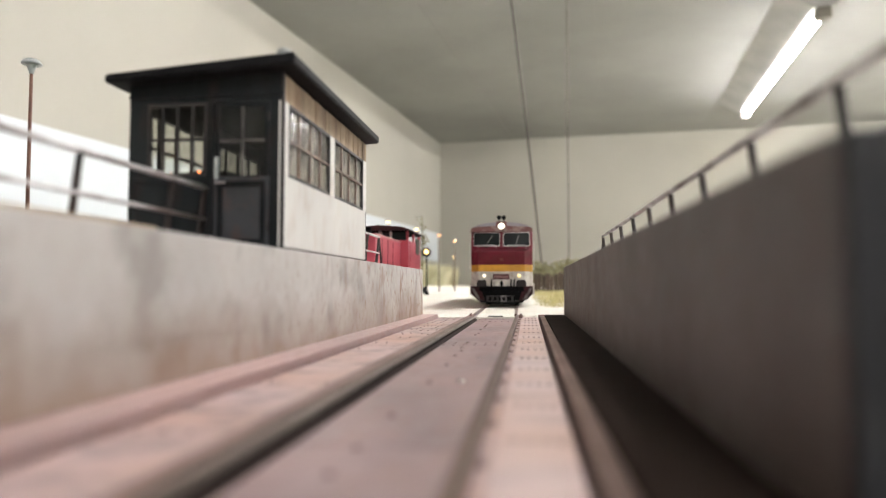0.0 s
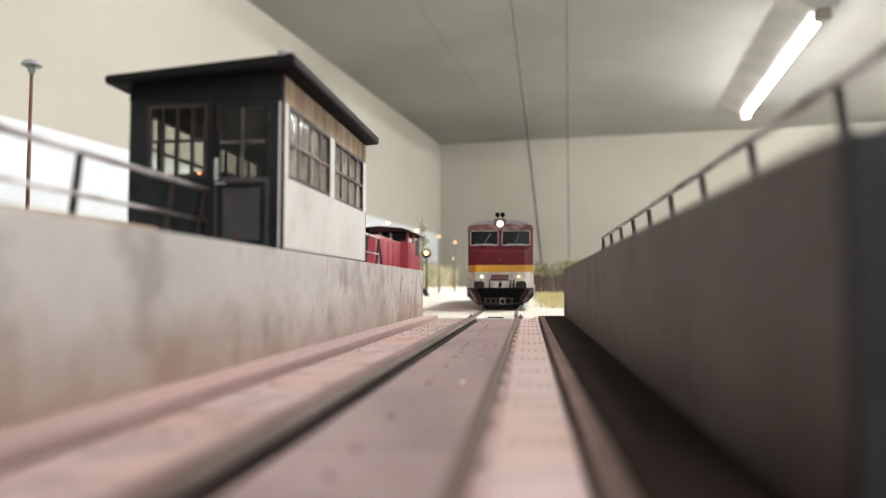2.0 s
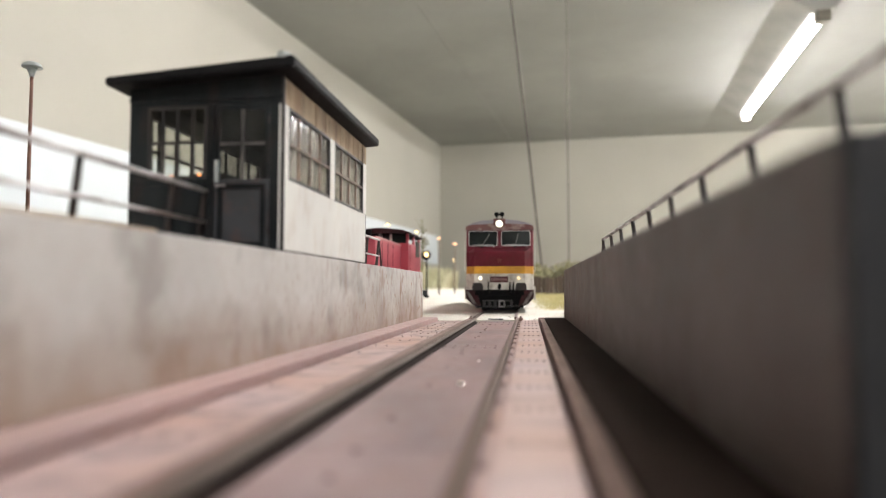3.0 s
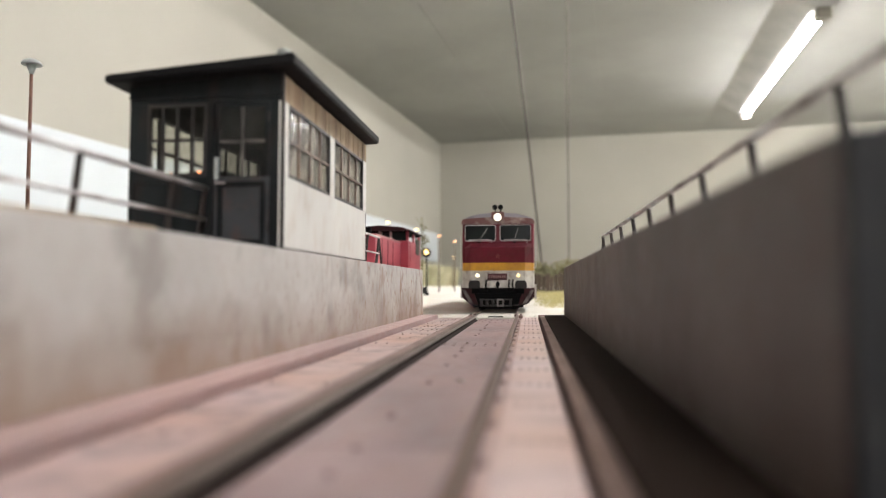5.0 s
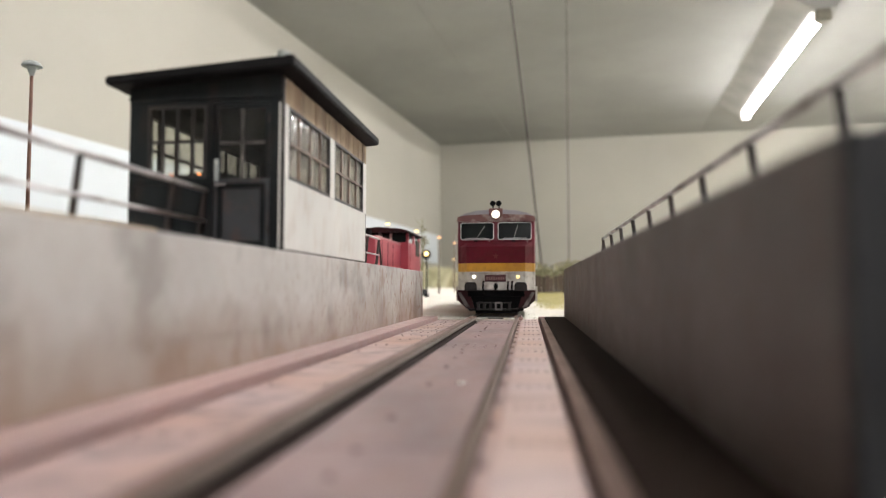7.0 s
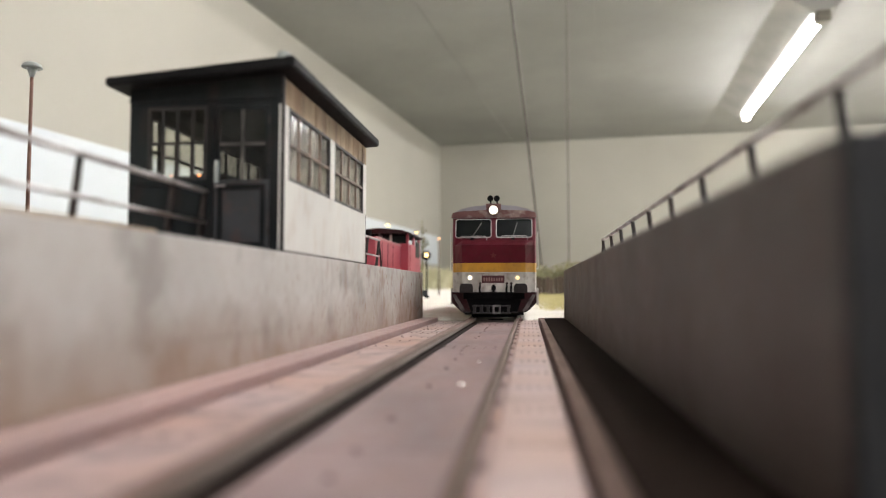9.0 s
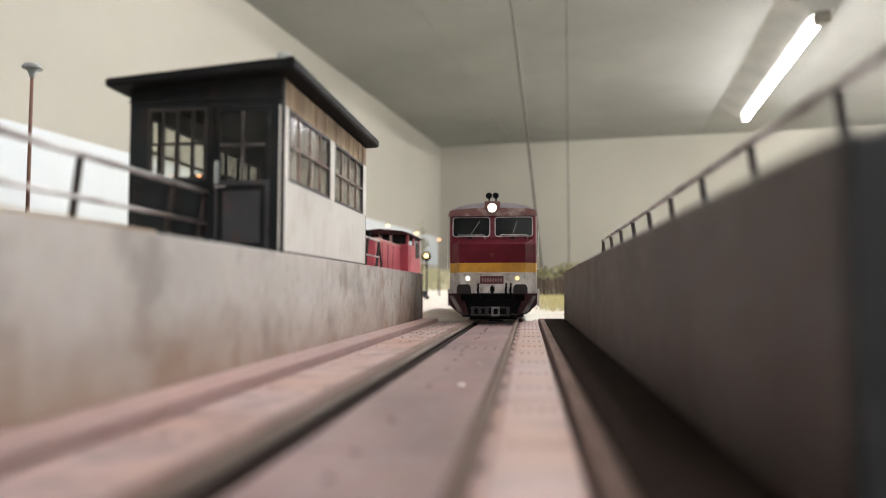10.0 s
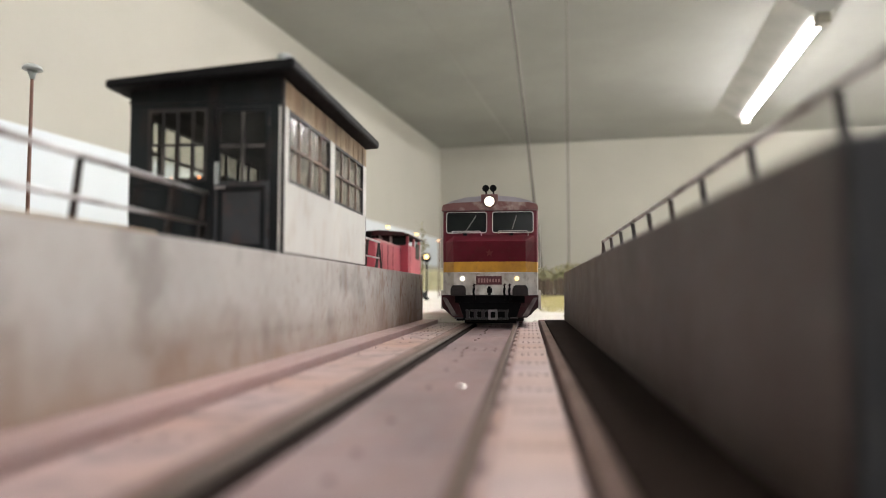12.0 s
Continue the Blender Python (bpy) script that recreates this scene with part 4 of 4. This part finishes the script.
# ---- red shunter standing on the next track ----
def shunter():
    x, y = -74.7, 345.0
    t = thing("shunting_locomotive", (x, y, ground_z(x * MM, y * MM) / MM), "red model shunting locomotive with dark cab roof, parked", "locomotive")
    part("frame", box(-17, 17, -4, 152, 8, 12, 0.3), LOCO_BLACK, t)
    part("hood", box(-12.7, 12.7, 0, 71, 12, 39.2, 1.0), RED_LOCO, t)
    # pale strip painted for the light along the hood's top edge
    part("hood_edge", box(12.0, 12.95, 1, 70.8, 38.4, 39.4, 0.15), LIT_EDGE, t, "hood edge painted pale as if lit")
    part("cab", box(-17.3, 17.3, 71, 117, 12, 40.2, 0.5), RED_LOCO, t)
    for x0, x1, y0, y1 in ((-17.3, -15.8, 71, 72.5), (-1, 1, 71, 72.2), (5.8, 7.2, 71, 72.2), (15.8, 17.3, 71, 72.5), (15.8, 17.3, 115.5, 117), (-17.3, -15.8, 115.5, 117), (16.2, 17.3, 91, 95)):
        part("cab_pillar", box(x0, x1, y0, y1, 40.2, 46.2, 0.15), IVORY if -2 < x0 < 8 else RED_LOCO, t)
    part("cab_header", box(-17.3, 17.3, 71, 117, 45.0, 46.4, 0.3), LOCO_BLACK, t)
    roof = [(-19, 45.9), (-18.6, 46.5), (-14, 48.0), (0, 49.2), (14, 48.0), (18.6, 46.5), (19, 45.9)]
    part("cab_roof", bm_prism(bmesh.new(), roof, 67, 121), DIRTY_RED, t, "grimy dark red cab roof")
    for x0, x1 in ((-15.8, -1), (7.2, 15.8)):
        part("window", box(x0, x1, 71.4, 71.8, 40.2, 45.1), CAB_GLASS, t)
    part("side_door", box(17.2, 17.6, 76, 86, 13, 39.6, 0.1), RED_LOCO, t)
    part("side_window", box(17.1, 17.6, 98, 112, 33, 43, 0.15), CAB_GLASS, t)
    part("exhaust", bm_lathe(bmesh.new(), [(2.2, 39), (2.0, 46), (2.4, 46.2), (2.4, 47)], 12, (-4, 56, 0)), LOCO_BLACK, t, "black exhaust stack")
    part("long_hood", box(-12.7, 12.7, 117, 150, 12, 36, 1.0), RED_LOCO, t)
    for y0 in (16, 31, 46):
        part("door_seam", box(12.5, 12.85, y0, y0 + 0.5, 13.5, 37.5), DIRTY_RED, t)
    for i in range(7):
        part("louvre", box(12.6, 13.1, 48 + i * 2.6, 49.4 + i * 2.6, 14, 24, 0.1), RED_LOCO, t)
    for y0 in (14, 44, 104, 134):
        bm = bmesh.new()
        for k in (-1, 1):
            bm_lathe(bm, [(6.0, k * 7.5), (6.0, k * 9.5), (4, k * 9.6)], 18, (0, y0, 6.0), "x")
        bm_tube(bm, (-8, y0, 6), (8, y0, 6), 1, n=8)
        part("wheelset", bm, LOCO_BLACK, t)


shunter()


# ---- plants and backdrop growth ----
def clump(bm, x, y, z, h, w, blades):
    for _ in range(blades):
        a, r = random.uniform(0, 6.283), w * math.sqrt(random.random())
        u0x, v0z = x + r * math.cos(a), y + r * math.sin(a)
        hh, lean = h * random.uniform(0.6, 1.1), h * random.uniform(-0.3, 0.3)
        b = random.uniform(0, 3.14)
        wd = h * 0.07
        p = [(u0x - wd * math.cos(b), v0z - wd * math.sin(b), z), (u0x + wd * math.cos(b), v0z + wd * math.sin(b), z), (u0x + lean, v0z + lean * 0.5, z + hh)]
        bm.faces.new([bm.verts.new(Vector(q) * MM) for q in p])


def leaf_cloud(bm, x, y, z, rx, rz, n, size):
    for _ in range(n):
        d = Vector((random.gauss(0, 1), random.gauss(0, 1), random.gauss(0, 1))).normalized() * random.uniform(0.35, 1.0)
        c = Vector((x + d.x * rx, y + d.y * rx, z + d.z * rz))
        u = Vector((random.uniform(-1, 1), random.uniform(-1, 1), random.uniform(-1, 1))).normalized()
        v = u.orthogonal().normalized()
        s = size * random.uniform(0.6, 1.3)
        bm.faces.new([bm.verts.new((c + q) * MM) for q in (u * s, v * s * 0.6, -u * s, -v * s * 0.6)])


def plants():
    bm = bmesh.new()
    for _ in range(3200):
        x, y = random.uniform(20, 130), random.uniform(400, 980)
        if x < 24 - (y - 400) * 0.02:
            continue
        clump(bm, x, y, ground_z(x * MM, y * MM) / MM, random.uniform(1.2, 3.2), 6, 9)
    tagged(part("grass", bm, GRASS), "tufts of dry yellow grass beside the track", "grass", kind="stuff")
    for x, y, r, h in ((25, 950, 26, 25), (70, 945, 34, 27), (118, 970, 40, 30), (175, 960, 38, 26), (-6, 1010, 26, 24)):
        z = ground_z(x * MM, y * MM) / MM
        t = thing("bush", (x, y, z), "low dark olive bush beyond the dry grass", "bush", "bushes")
        bm = bmesh.new()
        for i in range(5):
            bm_tube(bm, (random.uniform(-3, 3), random.uniform(-3, 3), 0), (random.uniform(-r, r) * 0.6, random.uniform(-r, r) * 0.6, h * 1.2), 0.9, 0.4, 5)
        part("branches", bm, BUSH, t)
        bm = bmesh.new()
        leaf_cloud(bm, 0, 0, h * 0.85, r, h * 0.75, 900, 3.0)
        part("foliage", bm, BUSH, t)
    # low fence of old sleepers in front of the bushes
    t = thing("timber_fence", (20, 885, ground_z(0.02, 0.885) / MM), "low fence of dark brown upright sleepers before the bushes", "fence")
    for i in range(24):
        x = i * 5.1
        h = random.uniform(19, 24)
        part("sleeper", box(x, x + random.uniform(4.3, 4.9), random.uniform(-0.4, 0.4), 3.2, -2, h, 0.3), SLEEPER, t)
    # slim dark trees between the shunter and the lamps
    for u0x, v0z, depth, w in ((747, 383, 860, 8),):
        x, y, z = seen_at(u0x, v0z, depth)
        g = ground_z(x * MM, y * MM) / MM
        t = thing("tree", (x, y, g), "slim bare dark tree with thin twigs", "tree", "yard trees")
        bm = tube((0, 0, 0), (0, 0, z - g), 1.6, 0.4, 7)
        for i in range(14):
            f = random.uniform(0.3, 0.95)
            a = random.uniform(0, 6.28)
            bm_tube(bm, (0, 0, (z - g) * f), (w * math.cos(a), w * math.sin(a), (z - g) * min(1, f + 0.15)), 0.5, 0.15, 5)
        part("trunk", bm, BUSH, t)
        bm = bmesh.new()
        leaf_cloud(bm, 0, 0, (z - g) * 0.62, w, (z - g) * 0.3, 110, 2.0)
        part("crown", bm, BUSH, t)
    # pale growth along the side wall, below the sky board
    bm = bmesh.new()
    for i in range(1500):
        b = random.uniform(0.05, 6.2)
        p = room(random.uniform(0.03, 0.14) - SKEW * b, b, 0)
        clump(bm, p.x / MM, p.y / MM, -6, random.uniform(138, 168), 25, 6)
    tagged(part("reed_belt", bm, REED), "pale yellow-green reeds below the sky board", "reeds", kind="stuff")


plants()


def pebbles():
    """Loose ballast along the pit edge and the yard track."""
    bm = bmesh.new()
    for _ in range(260):
        x, y = random.gauss(0, 22), 298 + abs(random.gauss(0, 60))
        r = random.uniform(0.12, 0.36)
        z = ground_z(x * MM, y * MM) / MM
        m = Matrix.Translation(Vector((x, y, z + r * 0.15)) * MM) @ Euler([random.uniform(0, 6) for _ in range(3)]).to_matrix().to_4x4() @ Matrix.Diagonal((1, random.uniform(0.6, 1), random.uniform(0.5, 0.9), 1))
        if abs(abs(x - track_x(y * MM) / MM) - 9.0) > 1.6:
            bmesh.ops.create_icosphere(bm, subdivisions=1, radius=r * MM, matrix=m)
    tagged(part("ballast_stones", bm, GRAVEL), "loose pale ballast stones round the rail ends", "ballast", kind="stuff")


pebbles()


# ---- cables hanging from the ceiling ----
def cable(name, points, r, label):
    cu = bpy.data.curves.new(name, "CURVE")
    cu.dimensions, cu.bevel_depth, cu.bevel_resolution = "3D", r, 2
    s = cu.splines.new("POLY")
    s.points.add(len(points) - 1)
    for p, q in zip(s.points, points):
        p.co = (*q, 1)
    ob = new(name, cu)
    cu.materials.append(CABLE)
    return tagged(ob, label, "cable")


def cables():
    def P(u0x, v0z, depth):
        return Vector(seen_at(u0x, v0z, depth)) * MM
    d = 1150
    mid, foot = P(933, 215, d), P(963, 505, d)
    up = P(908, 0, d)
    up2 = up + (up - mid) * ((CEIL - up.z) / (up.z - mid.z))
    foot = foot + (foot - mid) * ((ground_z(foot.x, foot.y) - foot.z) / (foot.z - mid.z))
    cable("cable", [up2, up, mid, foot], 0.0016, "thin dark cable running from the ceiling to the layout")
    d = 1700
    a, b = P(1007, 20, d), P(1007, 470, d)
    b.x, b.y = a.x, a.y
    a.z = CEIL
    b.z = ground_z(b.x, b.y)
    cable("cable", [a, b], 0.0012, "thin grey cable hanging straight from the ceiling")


cables()

# two polished domes added in the deck plate for its two bright glints
GLINT_STEEL = material("polished_glint_steel", (0.8, 0.8, 0.78), 0.05, 1.0, scale=200, fine=900, bump=0.0)
for x, y, r in ((3.9, 101.9, 1.15), (4.3, 133.7, 0.65)):
    dome = [(r * math.sin(radians(46 - 5 * i)), -1.55 + r * (math.cos(radians(46 - 5 * i)) - math.cos(radians(46)))) for i in range(10)]
    ob = part("glint_dome", bm_lathe(bmesh.new(), dome, 28, (x, y, 0)), GLINT_STEEL, None, smooth=True)
    tagged(ob, "tiny polished steel dome added for a glint on the rusty deck", "pin", "pin heads")


# ---- what moves ----
def motions():
    rows = []
    for i in range(25):
        t = i * 0.5
        y = 401.0 - 12.04 * t
        z = 0.0100 * max(0.0, y + 27 - 300) - 0.15
        rows.append((t, pose(track_x(y * MM), y * MM, z * MM, 0.5, 0, 0.44)))
    walk(LOCO, rows)
    for w in WHEELS:
        y = w.location.y
        walk(w, [(i * 0.5, pose(0, y, 0.0057, math.degrees(12.04 * i * 0.5 / 5.7), 0, 0)) for i in range(25)])


motions()
